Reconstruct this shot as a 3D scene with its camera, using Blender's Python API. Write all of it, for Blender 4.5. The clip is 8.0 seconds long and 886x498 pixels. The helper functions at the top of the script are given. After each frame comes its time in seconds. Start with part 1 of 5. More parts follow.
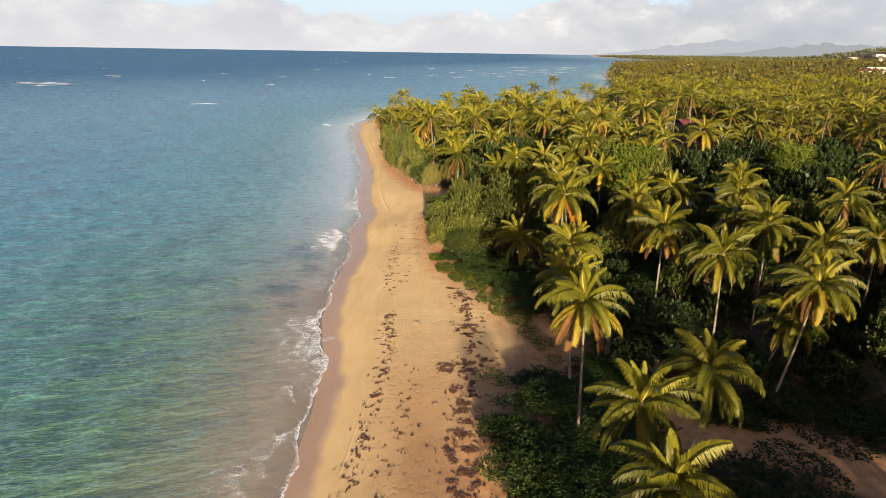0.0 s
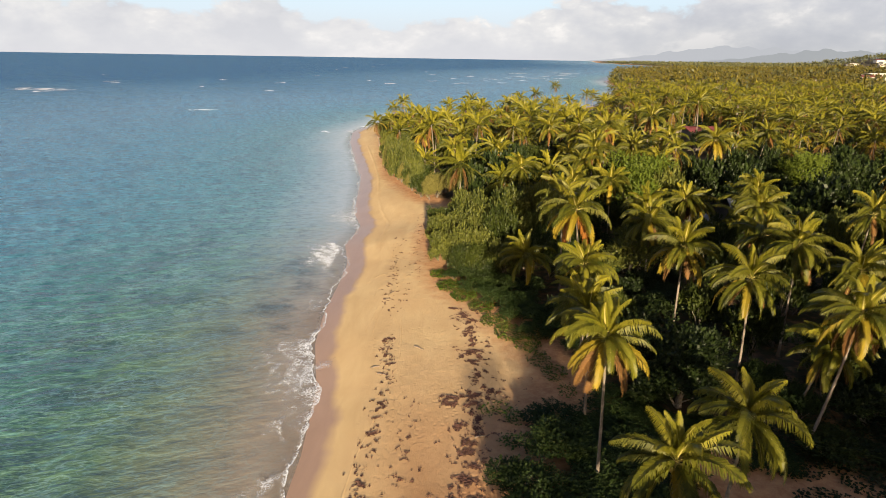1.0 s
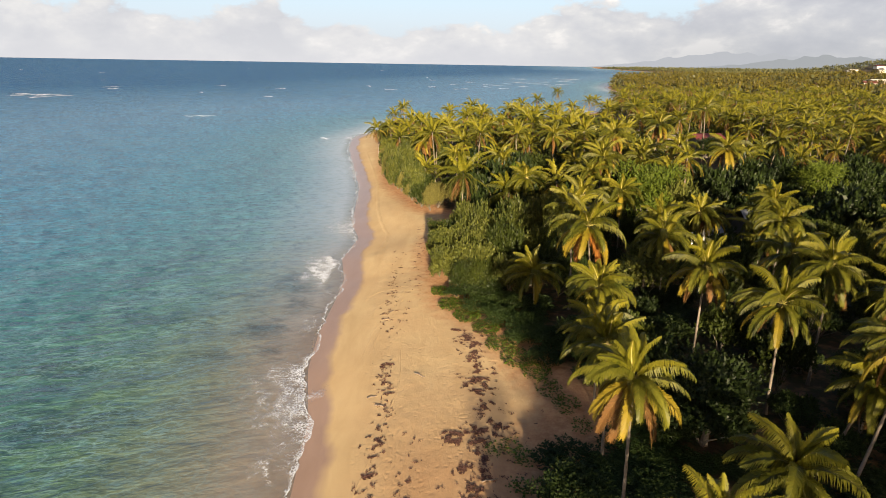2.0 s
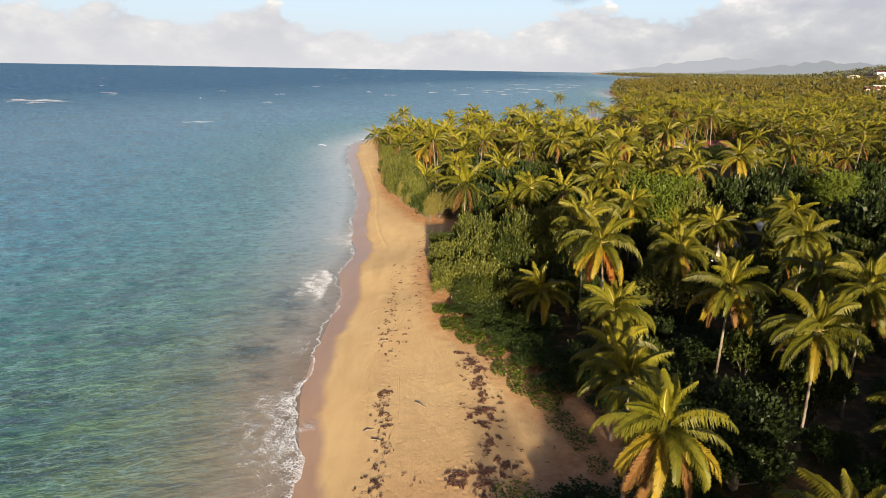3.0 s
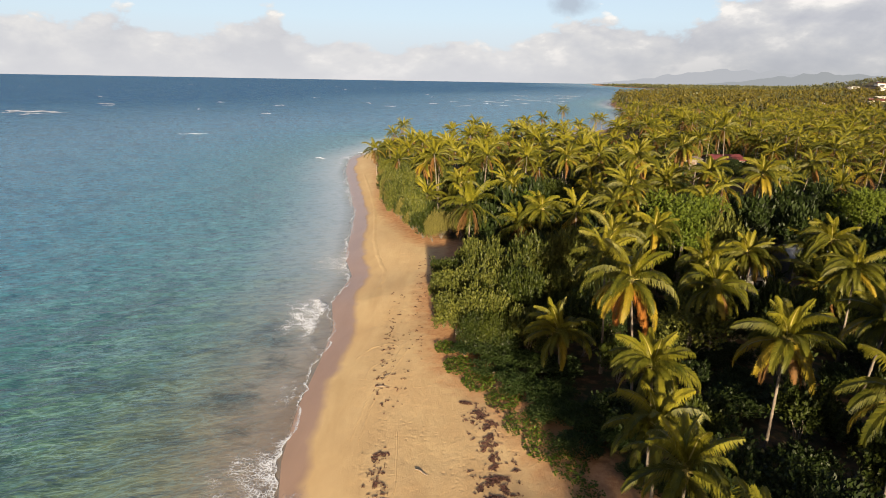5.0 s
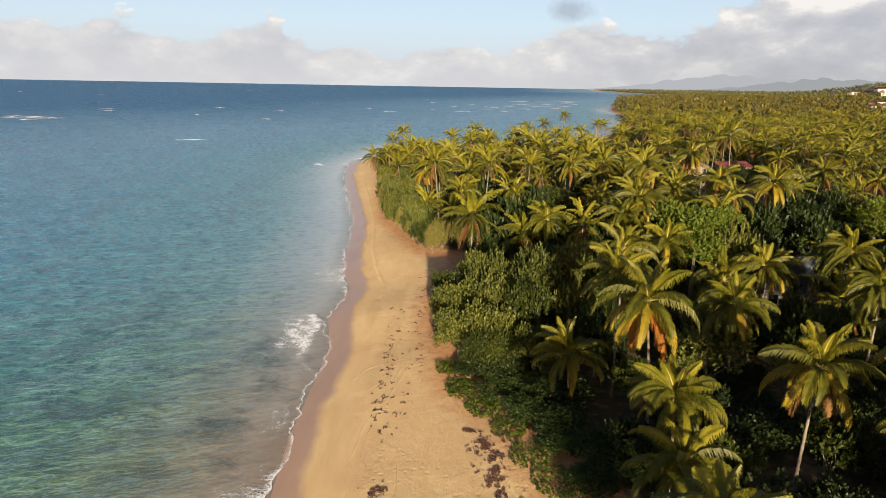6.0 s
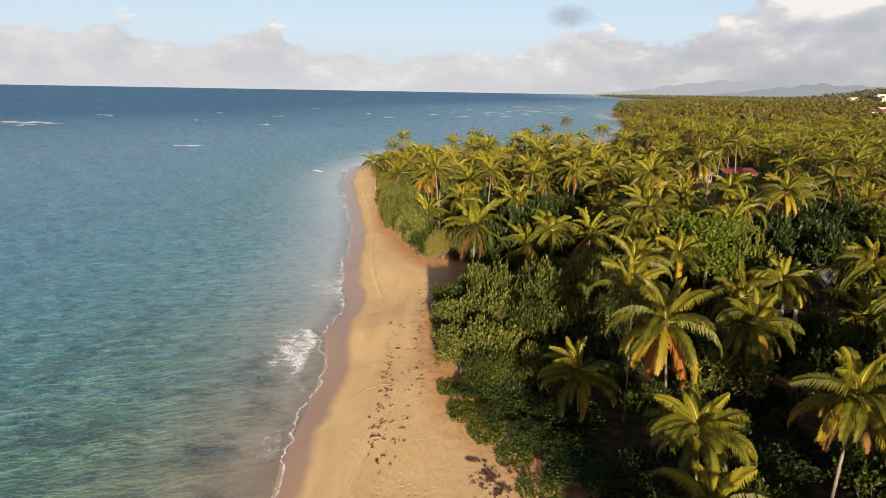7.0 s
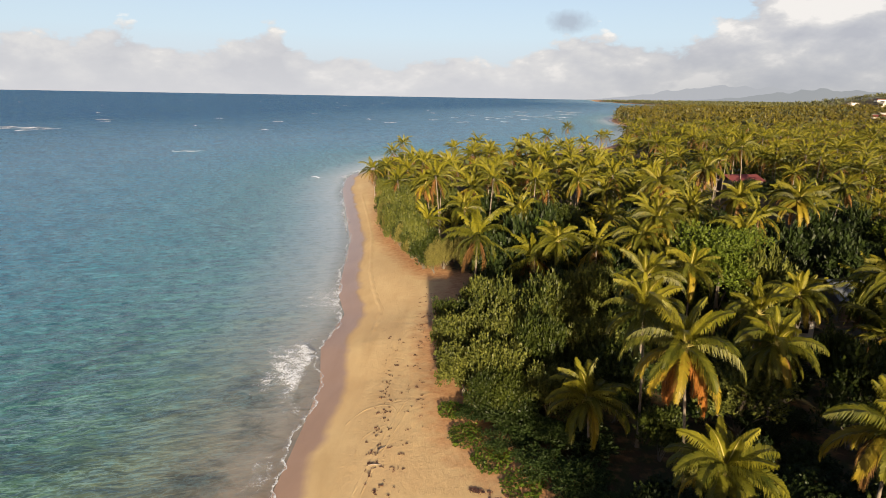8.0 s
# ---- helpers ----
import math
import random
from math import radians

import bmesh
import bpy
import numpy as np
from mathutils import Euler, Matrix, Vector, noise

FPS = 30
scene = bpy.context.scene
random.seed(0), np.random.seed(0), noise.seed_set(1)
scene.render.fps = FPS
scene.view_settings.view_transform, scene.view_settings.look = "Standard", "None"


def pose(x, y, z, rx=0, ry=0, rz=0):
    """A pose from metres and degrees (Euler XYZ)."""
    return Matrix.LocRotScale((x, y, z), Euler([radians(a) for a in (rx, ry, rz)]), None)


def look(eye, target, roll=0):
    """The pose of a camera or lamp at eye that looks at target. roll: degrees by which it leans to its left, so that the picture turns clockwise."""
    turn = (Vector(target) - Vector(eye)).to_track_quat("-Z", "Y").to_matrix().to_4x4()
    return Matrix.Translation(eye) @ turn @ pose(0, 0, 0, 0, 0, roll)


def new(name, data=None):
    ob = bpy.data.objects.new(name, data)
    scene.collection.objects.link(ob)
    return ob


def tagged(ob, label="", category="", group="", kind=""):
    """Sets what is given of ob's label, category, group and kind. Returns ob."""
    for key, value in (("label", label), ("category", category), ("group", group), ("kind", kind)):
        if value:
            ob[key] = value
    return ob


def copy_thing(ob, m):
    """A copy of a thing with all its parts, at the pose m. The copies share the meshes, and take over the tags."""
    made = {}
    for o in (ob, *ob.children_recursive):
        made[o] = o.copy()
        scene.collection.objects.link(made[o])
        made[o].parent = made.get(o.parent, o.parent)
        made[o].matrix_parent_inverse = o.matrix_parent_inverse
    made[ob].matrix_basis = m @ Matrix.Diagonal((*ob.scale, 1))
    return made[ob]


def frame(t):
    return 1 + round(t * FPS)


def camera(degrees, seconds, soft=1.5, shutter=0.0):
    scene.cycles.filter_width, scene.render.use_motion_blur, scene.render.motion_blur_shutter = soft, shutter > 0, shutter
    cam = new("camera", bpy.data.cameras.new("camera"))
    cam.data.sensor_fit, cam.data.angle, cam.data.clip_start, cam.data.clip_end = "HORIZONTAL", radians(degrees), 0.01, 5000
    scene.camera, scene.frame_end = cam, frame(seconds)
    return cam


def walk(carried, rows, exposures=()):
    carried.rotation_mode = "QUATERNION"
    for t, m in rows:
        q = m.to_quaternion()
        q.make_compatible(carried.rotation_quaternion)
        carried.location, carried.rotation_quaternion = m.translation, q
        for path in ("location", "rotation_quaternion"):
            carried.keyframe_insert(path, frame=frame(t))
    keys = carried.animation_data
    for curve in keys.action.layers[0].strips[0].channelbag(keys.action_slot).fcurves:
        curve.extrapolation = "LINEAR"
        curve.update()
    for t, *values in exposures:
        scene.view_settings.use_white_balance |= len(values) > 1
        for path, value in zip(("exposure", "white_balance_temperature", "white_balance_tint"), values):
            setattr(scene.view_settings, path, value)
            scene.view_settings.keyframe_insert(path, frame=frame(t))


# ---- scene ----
cam = camera(72.0, 8.0, soft=0.9)
# seconds, x, y, z, yaw, pitch, roll
ROWS = [
    (0.0, 1.366, -2.867, 28.640, 2.872, -18.155, 0.850),
    (1.0, 0.863, 1.844, 28.553, 2.888, -17.649, 0.877),
    (2.0, 0.389, 6.304, 28.486, 2.902, -17.149, 0.900),
    (3.0, -0.057, 10.515, 28.440, 2.914, -16.656, 0.920),
    (4.0, -0.474, 14.477, 28.415, 2.923, -16.170, 0.937),
    (5.0, -0.863, 18.189, 28.411, 2.931, -15.690, 0.950),
    (6.0, -1.223, 21.651, 28.427, 2.935, -15.216, 0.960),
    (7.0, -1.554, 24.864, 28.465, 2.938, -14.748, 0.967),
    (8.0, -1.857, 27.827, 28.523, 2.938, -14.288, 0.970),
]
EXPOSURE = 2.0
walk(cam, [(t, pose(x, y, z, 90 + pitch, 0, yaw) @ pose(0, 0, 0, 0, 0, roll)) for t, x, y, z, yaw, pitch, roll in ROWS],
     exposures=[(0.0, EXPOSURE + 0.11), (8.0, EXPOSURE - 0.09)])

# ---- light: a low warm sun behind the camera, a broken cloud sky ----
SUN_HEIGHT, SUN_AZIMUTH = 11.5, 174.0
sun = new("sun", bpy.data.lights.new("sun", "SUN"))
sun.data.energy, sun.data.angle, sun.data.color = 4.4, radians(1.2), (1.0, 0.80, 0.53)
toward = Vector((math.sin(radians(SUN_AZIMUTH)) * math.cos(radians(SUN_HEIGHT)),
                 math.cos(radians(SUN_AZIMUTH)) * math.cos(radians(SUN_HEIGHT)), math.sin(radians(SUN_HEIGHT))))
sun.matrix_world = look(toward * 300, (0, 0, 0))


class Nodes:
    """Short-hand for a node tree."""

    def __init__(self, tree):
        self.tree = tree
        tree.nodes.clear()

    def add(self, kind, ins=None, operation=None, blend=None, attribute=None, feature=None):
        node = self.tree.nodes.new("ShaderNode" + kind)
        if operation:
            node.operation = operation
        if blend:
            node.data_type, node.blend_type = "RGBA", blend
        if attribute:
            node.attribute_name = attribute
        if feature:
            node.feature = feature
        for key, value in (ins or {}).items():
            socket = node.inputs[key]
            if isinstance(value, bpy.types.NodeSocket):
                self.tree.links.new(value, socket)
            else:
                socket.default_value = value
        return node

    def math(self, op, a, b=0.0):
        return self.add("Math", {0: a, 1: b}, operation=op).outputs[0]

    def ramp(self, fac, stops, mode="LINEAR"):
        node = self.add("ValToRGB", {0: fac})
        node.color_ramp.interpolation = mode
        els = node.color_ramp.elements
        while len(els) < len(stops):
            els.new(0.5)
        for el, (place, col) in zip(els, stops):
            el.position = place
            el.color = (*col, 1) if isinstance(col, tuple) else (col, col, col, 1)
        return node.outputs[0]

    def mix(self, fac, a, b, blend="MIX"):
        node = self.add("Mix", blend=blend)
        for i, v in ((0, fac), (6, a), (7, b)):
            if isinstance(v, bpy.types.NodeSocket):
                self.tree.links.new(v, node.inputs[i])
            else:
                node.inputs[i].default_value = v if i == 0 else (*v, 1)
        return node.outputs[2]

    def noise(self, vec, scale, detail=4.0, rough=0.55, warp=0.0):
        ins = {"Scale": scale, "Detail": detail, "Roughness": rough, "Distortion": warp}
        if vec is not None:
            ins["Vector"] = vec
        return self.add("TexNoise", ins).outputs[0]

    def scaled(self, vec, s):
        return self.add("Mapping", {"Vector": vec, "Scale": s}).outputs[0]

    def span(self, v, a, b, c=0.0, d=1.0):
        return self.add("MapRange", {0: v, 1: a, 2: b, 3: c, 4: d}).outputs[0]


world = bpy.data.worlds.new("sky")
scene.world = world
world.use_nodes = True
w = Nodes(world.node_tree)
sky = w.add("TexSky")
sky.sky_type, sky.sun_disc = "NISHITA", False
sky.sun_elevation, sky.sun_rotation, sky.dust_density = radians(SUN_HEIGHT), radians(SUN_AZIMUTH), 1.5
way = w.add("TexCoord").outputs["Generated"]
axes = w.add("SeparateXYZ", {0: way})
up = axes.outputs[2]
blue = w.mix(1.0, sky.outputs[0], (0.031, 0.032, 0.041), "MULTIPLY")
pale = w.mix(w.span(up, 0.06, 0.34, 0.80, 0.0), blue, (0.186, 0.226, 0.258))
# cumulus banks: heaped cells low over the horizon, thinning upwards, taller in the east
cells = w.scaled(way, (5.6, 5.6, 11.0))
big = w.noise(cells, 1.0, 10.0, 0.54, 0.1)
fine = w.noise(cells, 5.0, 6.0, 0.6, 0.3)
shape = w.math("ADD", w.math("MULTIPLY", big, 0.84), w.math("MULTIPLY", fine, 0.16))
east = w.span(axes.outputs[0], 0.04, 0.36)
low = w.span(up, 0.02, 0.095, 0.32, 0.64)
limit = w.math("SUBTRACT", w.math("ADD", low, w.span(up, 0.15, 0.5, 0.0, 0.08)), w.math("MULTIPLY", east, 0.19))
cover = w.span(w.math("SUBTRACT", shape, limit), 0.0, 0.045)
above = w.add("VectorMath", {0: cells, 1: (0.0, 0.0, 0.32)}, operation="ADD").outputs[0]
shade = w.noise(above, 1.0, 10.0, 0.54, 0.1)
lit = w.math("ADD", w.math("SUBTRACT", big, shade), w.math("MULTIPLY", w.math("SUBTRACT", fine, 0.5), 0.22))
tone = w.ramp(w.span(lit, -0.12, 0.14), [(0.0, (0.152, 0.154, 0.163)), (0.4, (0.176, 0.176, 0.180)), (0.72, (0.208, 0.204, 0.199)), (1.0, (0.275, 0.262, 0.244))])
tone = w.mix(east, tone, w.mix(1.0, tone, (0.88, 0.89, 0.92), "MULTIPLY"))
clouded = w.mix(cover, pale, tone)
gap_ = w.add("VectorMath", {0: way, 1: (0.1315, 0.9854, 0.1080)}, operation="SUBTRACT").outputs[0]
gap_ = w.add("VectorMath", {0: w.scaled(gap_, (1.0, 1.0, 2.1))}, operation="LENGTH").outputs["Value"]
scud = w.span(w.math("ADD", gap_, w.math("MULTIPLY", w.math("SUBTRACT", w.noise(way, 30.0, 5.0, 0.62), 0.5), 0.05)), 0.012, 0.040, 0.75, 0.0)
clouded = w.mix(scud, clouded, (0.112, 0.125, 0.146))
veil = w.span(up, -0.01, 0.085, 0.85, 0.0)
hazed = w.mix(veil, clouded, w.mix(east, (0.178, 0.178, 0.184), (0.120, 0.123, 0.130)))
# clouds and haze brighten and warm towards the low sun
to_sun = w.add("VectorMath", {0: way, 1: tuple(toward)}, operation="DOT_PRODUCT").outputs["Value"]
glow = w.math("POWER", w.math("MAXIMUM", to_sun, 0.0), 2.5)
hazed = w.mix(glow, hazed, w.mix(1.0, hazed, (2.1, 1.5, 0.85), "MULTIPLY"))
back = w.add("Background", {"Color": hazed, "Strength": 1.0})
w.tree.links.new(back.outputs[0], w.add("OutputWorld").inputs[0])


# ---- materials ----
def material(name):
    m = bpy.data.materials.new(name)
    m.use_nodes = True
    return m, Nodes(m.node_tree)


def finish(n, shader):
    n.tree.links.new(shader, n.add("OutputMaterial").inputs[0])


def foliage(name, dark, light, through_=0.3, gloss=0.45, sheen=0.16):
    """Leaf surface: two greens by noise and by object, with light passing through."""
    m, n = material(name)
    obj = n.add("ObjectInfo").outputs["Random"]
    place = n.add("NewGeometry").outputs["Position"]
    island = n.add("NewGeometry").outputs["Random Per Island"]
    patch = n.math("ADD", n.math("MULTIPLY", n.noise(place, 0.35, 3.0), 0.5), n.math("MULTIPLY", n.noise(place, 1.5, 3.0), 0.5))
    f = n.math("ADD", n.math("MULTIPLY", island, 0.30), n.math("ADD", n.math("MULTIPLY", obj, 0.25), n.math("MULTIPLY", n.span(patch, 0.32, 0.68), 0.5)))
    col = n.mix(n.span(f, 0.15, 0.9), dark, light)
    bs = n.add("BsdfPrincipled", {"Base Color": col, "Roughness": gloss, "Specular IOR Level": sheen})
    tr = n.add("BsdfTranslucent", {"Color": n.mix(0.5, col, light)})
    mixed = n.add("MixShader", {0: through_, 1: bs.outputs[0], 2: tr.outputs[0]})
    finish(n, mixed.outputs[0])
    return m


def plain(name, a, b, scale, rough=0.8, bump=0.3, detail=6.0, metal=0.0):
    m, n = material(name)
    place = n.add("NewGeometry").outputs["Position"]
    f = n.noise(place, scale, detail, 0.6)
    f2 = n.noise(place, scale * 0.13, 3.0)
    col = n.mix(n.span(n.math("ADD", n.math("MULTIPLY", f, 0.6), n.math("MULTIPLY", f2, 0.4)), 0.35, 0.65), a, b)
    bm = n.add("Bump", {"Strength": bump, "Distance": 0.05, "Height": f})
    bs = n.add("BsdfPrincipled", {"Base Color": col, "Roughness": rough, "Metallic": metal, "Normal": bm.outputs[0]})
    finish(n, bs.outputs[0])
    return m


FROND_YOUNG = foliage("frond_young", (0.062, 0.068, 0.005), (0.214, 0.189, 0.018), 0.36)
FROND_GREEN = foliage("frond_green", (0.014, 0.023, 0.003), (0.136, 0.129, 0.014), 0.32)
FROND_YELLOW = foliage("frond_yellow", (0.105, 0.088, 0.008), (0.245, 0.175, 0.018), 0.30)
FROND_DRY = foliage("frond_dry", (0.06, 0.033, 0.011), (0.15, 0.072, 0.02), 0.15, 0.7)
FROND_RUST = foliage("frond_rust", (0.140, 0.042, 0.009), (0.238, 0.099, 0.017), 0.2, 0.7)
RACHIS = plain("frond_rib", (0.22, 0.19, 0.05), (0.30, 0.25, 0.08), 3.0, 0.5)
BARK = plain("palm_bark", (0.07, 0.058, 0.046), (0.165, 0.135, 0.11), 5.0, 0.85, 0.6)
WOOD = plain("branch_bark", (0.06, 0.05, 0.04), (0.16, 0.135, 0.11), 6.0, 0.85, 0.5)
NUT = plain("coconut_husk", (0.16, 0.13, 0.03), (0.28, 0.17, 0.04), 8.0, 0.5)
NUT_RED = plain("orange_husk", (0.55, 0.13, 0.02), (0.65, 0.2, 0.03), 8.0, 0.45)
LEAF_GRAPE = foliage("sea_grape_leaf", (0.010, 0.019, 0.004), (0.100, 0.106, 0.020), 0.15, 0.5)
# understorey and hedge greens, darkened so that their shade is in the colour
LEAF_SHADED = foliage("shaded_shrub_leaf", (0.006, 0.011, 0.003), (0.022, 0.034, 0.007), 0.12, 0.5)
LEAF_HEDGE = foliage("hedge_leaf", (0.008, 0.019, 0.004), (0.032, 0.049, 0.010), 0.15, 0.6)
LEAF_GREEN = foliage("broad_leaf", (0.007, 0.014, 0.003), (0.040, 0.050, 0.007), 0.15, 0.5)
LEAF_GREY = foliage("grey_shrub_leaf", (0.040, 0.042, 0.011), (0.145, 0.128, 0.034), 0.15, 0.6)
LEAF_BRIGHT = foliage("bright_leaf", (0.030, 0.052, 0.006), (0.110, 0.140, 0.016), 0.28, 0.5)
LEAF_VINE = foliage("vine_leaf", (0.028, 0.056, 0.006), (0.08, 0.11, 0.012), 0.2, 0.45)
FAR_GREEN = foliage("far_palm_green", (0.022, 0.025, 0.005), (0.170, 0.136, 0.020), 0.22)
# distant wood: a paler, greyer green with the haze in its colour
HAZED_WOOD = foliage("hazed_wood_green", (0.030, 0.036, 0.016), (0.110, 0.108, 0.046), 0.15)
FAR_LEAF = foliage("far_tree_green", (0.014, 0.024, 0.005), (0.05, 0.056, 0.011), 0.15)
SEAWEED = plain("dried_seaweed", (0.050, 0.024, 0.018), (0.125, 0.055, 0.036), 9.0, 0.95, 0.5)
DRIFT = plain("driftwood", (0.10, 0.075, 0.055), (0.2, 0.155, 0.12), 7.0, 0.85, 0.5)


def sand_material():
    m, n = material("ground_sand")
    place = n.add("NewGeometry").outputs["Position"]
    inland = n.add("Attribute", attribute="inland").outputs["Fac"]
    soil = n.add("Attribute", attribute="soil").outputs["Fac"]
    grain = n.noise(place, 9.0, 6.0, 0.7)
    drift = n.noise(n.scaled(place, (0.9, 0.25, 1)), 0.5, 5.0, 0.6, 0.5)
    blotch = n.noise(place, 0.10, 4.0, 0.55)
    dry = n.mix(n.span(drift, 0.3, 0.7), (0.42, 0.300, 0.155), (0.52, 0.392, 0.215))
    dry = n.mix(n.span(n.math("ADD", n.math("MULTIPLY", blotch, 0.7), n.math("MULTIPLY", grain, 0.3)), 0.4, 0.62, 0.0, 0.55), dry, (0.43, 0.295, 0.155))
    # reddish sand on the nearer beach, with soft tree shade put into its colour
    south = n.math("ADD", n.add("SeparateXYZ", {0: place}).outputs[1], n.math("MULTIPLY", n.math("SUBTRACT", n.noise(n.scaled(place, (0.5, 1.0, 1)), 0.13, 5.0, 0.6), 0.5), 26.0))
    dry = n.mix(n.math("MULTIPLY", n.span(south, 60.0, 36.0, 0.0, 1.0), n.span(inland, 3.0, 9.0)), dry, n.mix(n.span(drift, 0.3, 0.7), (0.270, 0.158, 0.080), (0.330, 0.202, 0.106)))
    wet = n.mix(n.span(drift, 0.3, 0.7), (0.27, 0.182, 0.132), (0.32, 0.220, 0.162))
    # the swash runs lower on the nearer beach
    swash = n.span(n.add("SeparateXYZ", {0: place}).outputs[1], 55.0, 105.0, 1.0, 0.0)
    wobble = n.math("ADD", n.math("ADD", inland, swash), n.math("MULTIPLY", n.math("SUBTRACT", n.noise(place, 0.16, 3.0), 0.5), 3.0))
    wetness = n.span(wobble, 2.4, 3.3, 1.0, 0.0)
    col = n.mix(wetness, dry, wet)
    litter = n.mix(n.span(n.noise(place, 1.3, 7.0, 0.7), 0.38, 0.62), (0.30, 0.150, 0.070), (0.43, 0.245, 0.120))
    earth = n.mix(n.span(n.noise(place, 0.6, 6.0, 0.65), 0.4, 0.6), (0.060, 0.038, 0.020), (0.030, 0.036, 0.012))
    edge = n.math("ADD", soil, n.math("MULTIPLY", n.math("SUBTRACT", n.noise(place, 0.8, 5.0, 0.65), 0.5), 0.5))
    col = n.mix(n.span(edge, 0.15, 0.45), col, litter)
    col = n.mix(n.span(edge, 0.75, 1.0), col, earth)
    ripple = n.noise(n.scaled(place, (1.0, 0.6, 1)), 1.5, 7.0, 0.72, 0.4)
    prints = n.add("TexVoronoi", {"Vector": place, "Scale": 1.7, "Randomness": 1.0}).outputs[0]
    trod = n.math("MULTIPLY", n.span(prints, 0.05, 0.35), n.span(n.noise(place, 0.22, 2.0), 0.42, 0.62))
    h = n.math("MULTIPLY", n.math("ADD", ripple, n.math("MULTIPLY", trod, 0.35)), n.span(inland, 2.5, 6.0))
    h = n.math("ADD", h, n.math("MULTIPLY", grain, 0.12))
    bump = n.add("Bump", {"Strength": 0.55, "Distance": 0.12, "Height": h})
    rough = n.span(wetness, 0.0, 1.0, 0.92, 0.28)
    bs = n.add("BsdfPrincipled", {"Base Color": col, "Roughness": rough, "Specular IOR Level": 0.3, "Normal": bump.outputs[0]})
    finish(n, bs.outputs[0])
    return m


def water_material():
    m, n = material("sea_water")
    place = n.add("NewGeometry").outputs["Position"]
    off = n.add("Attribute", attribute="offshore").outputs["Fac"]
    far = n.add("Attribute", attribute="open_sea").outputs["Fac"]
    cloudy = n.noise(n.scaled(place, (1.0, 0.5, 1)), 0.07, 5.0, 0.6, 0.8)
    o = n.math("ADD", off, n.math("MULTIPLY", n.math("SUBTRACT", cloudy, 0.5), n.span(off, 0.0, 20.0, 2.0, 16.0)))
    depth = n.span(o, 0.0, 60.0)
    # near-shore stops: milky sandy water, with the sky's pale reflection in the colour
    col = n.ramp(depth, [(0.0, (0.42, 0.375, 0.345)), (0.06, (0.38, 0.355, 0.335)), (0.15, (0.25, 0.27, 0.265)), (0.27, (0.115, 0.20, 0.20)),
                         (0.45, (0.062, 0.168, 0.185)), (0.70, (0.042, 0.166, 0.210)), (1.0, (0.030, 0.152, 0.236))])
    # churned sand and green shallows off the near beach
    churned = n.ramp(depth, [(0.0, (0.32, 0.225, 0.175)), (0.06, (0.27, 0.20, 0.15)), (0.15, (0.180, 0.172, 0.118)), (0.27, (0.100, 0.150, 0.088)),
                             (0.45, (0.054, 0.126, 0.092)), (0.70, (0.042, 0.138, 0.140)), (1.0, (0.028, 0.138, 0.200))])
    col = n.mix(n.span(n.add("SeparateXYZ", {0: place}).outputs[1], 112.0, 62.0), col, churned)
    col = n.mix(n.span(far, 0.0, 1.0), col, (0.004, 0.060, 0.245))
    # weed beds on the shallow bottom
    weed = n.add("Attribute", attribute="weed").outputs["Fac"]
    ragged = n.noise(n.scaled(place, (0.6, 1.0, 1)), 0.34, 7.0, 0.72, 1.1)
    stray = n.math("MULTIPLY", n.span(n.noise(n.scaled(place, (1.0, 0.4, 1)), 0.10, 4.0, 0.6), 0.56, 0.66, 0.0, 0.35), n.span(off, 10.0, 20.0))
    bed = n.math("MAXIMUM", n.span(n.math("ADD", weed, n.math("MULTIPLY", n.math("SUBTRACT", ragged, 0.5), 3.6)), 0.20, 1.3, 0.0, 0.72), stray)
    reef = n.math("MULTIPLY", n.span(n.noise(n.scaled(place, (0.6, 1.6, 1)), 0.012, 4.0, 0.6, 0.6), 0.55, 0.7, 0.0, 0.3), n.span(off, 60.0, 120.0))
    col = n.mix(bed, col, (0.045, 0.048, 0.040))
    col = n.mix(reef, col, (0.014, 0.045, 0.070))
    # wind waves: long crests running obliquely to the beach
    def turned(angle, stretch):
        return n.scaled(n.add("Mapping", {"Vector": place, "Rotation": (0, 0, -angle)}).outputs[0], (stretch, 1.0, 1.0))

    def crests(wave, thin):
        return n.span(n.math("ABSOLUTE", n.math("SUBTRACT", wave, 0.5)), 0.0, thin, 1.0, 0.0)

    chop = n.noise(turned(0.42, 0.40), 0.70, 3.0, 0.6, 0.2)
    small = n.noise(turned(0.25, 0.50), 1.5, 3.0, 0.65, 0.2)
    swell = n.noise(turned(0.35, 0.30), 0.12, 3.0, 0.5, 0.3)
    gust = n.span(n.noise(place, 0.11, 4.0, 0.6), 0.36, 0.60, 0.35, 1.0)
    calm = n.span(off, 2.0, 25.0, 0.12, 1.0)
    h = n.math("MULTIPLY", n.math("ADD", n.math("MULTIPLY", chop, 0.62), n.math("ADD", n.math("MULTIPLY", swell, 0.4), n.math("MULTIPLY", small, 0.16))), calm)
    # dark wave troughs and sky gleams are mixed into the water's colour
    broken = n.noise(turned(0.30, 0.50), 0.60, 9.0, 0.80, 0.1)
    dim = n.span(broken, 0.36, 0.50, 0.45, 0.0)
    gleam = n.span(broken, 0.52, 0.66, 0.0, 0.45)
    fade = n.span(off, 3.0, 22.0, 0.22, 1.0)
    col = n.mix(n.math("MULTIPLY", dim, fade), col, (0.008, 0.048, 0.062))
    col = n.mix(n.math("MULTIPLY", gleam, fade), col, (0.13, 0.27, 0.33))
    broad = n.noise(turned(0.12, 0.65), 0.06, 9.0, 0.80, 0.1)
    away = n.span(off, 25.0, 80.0)
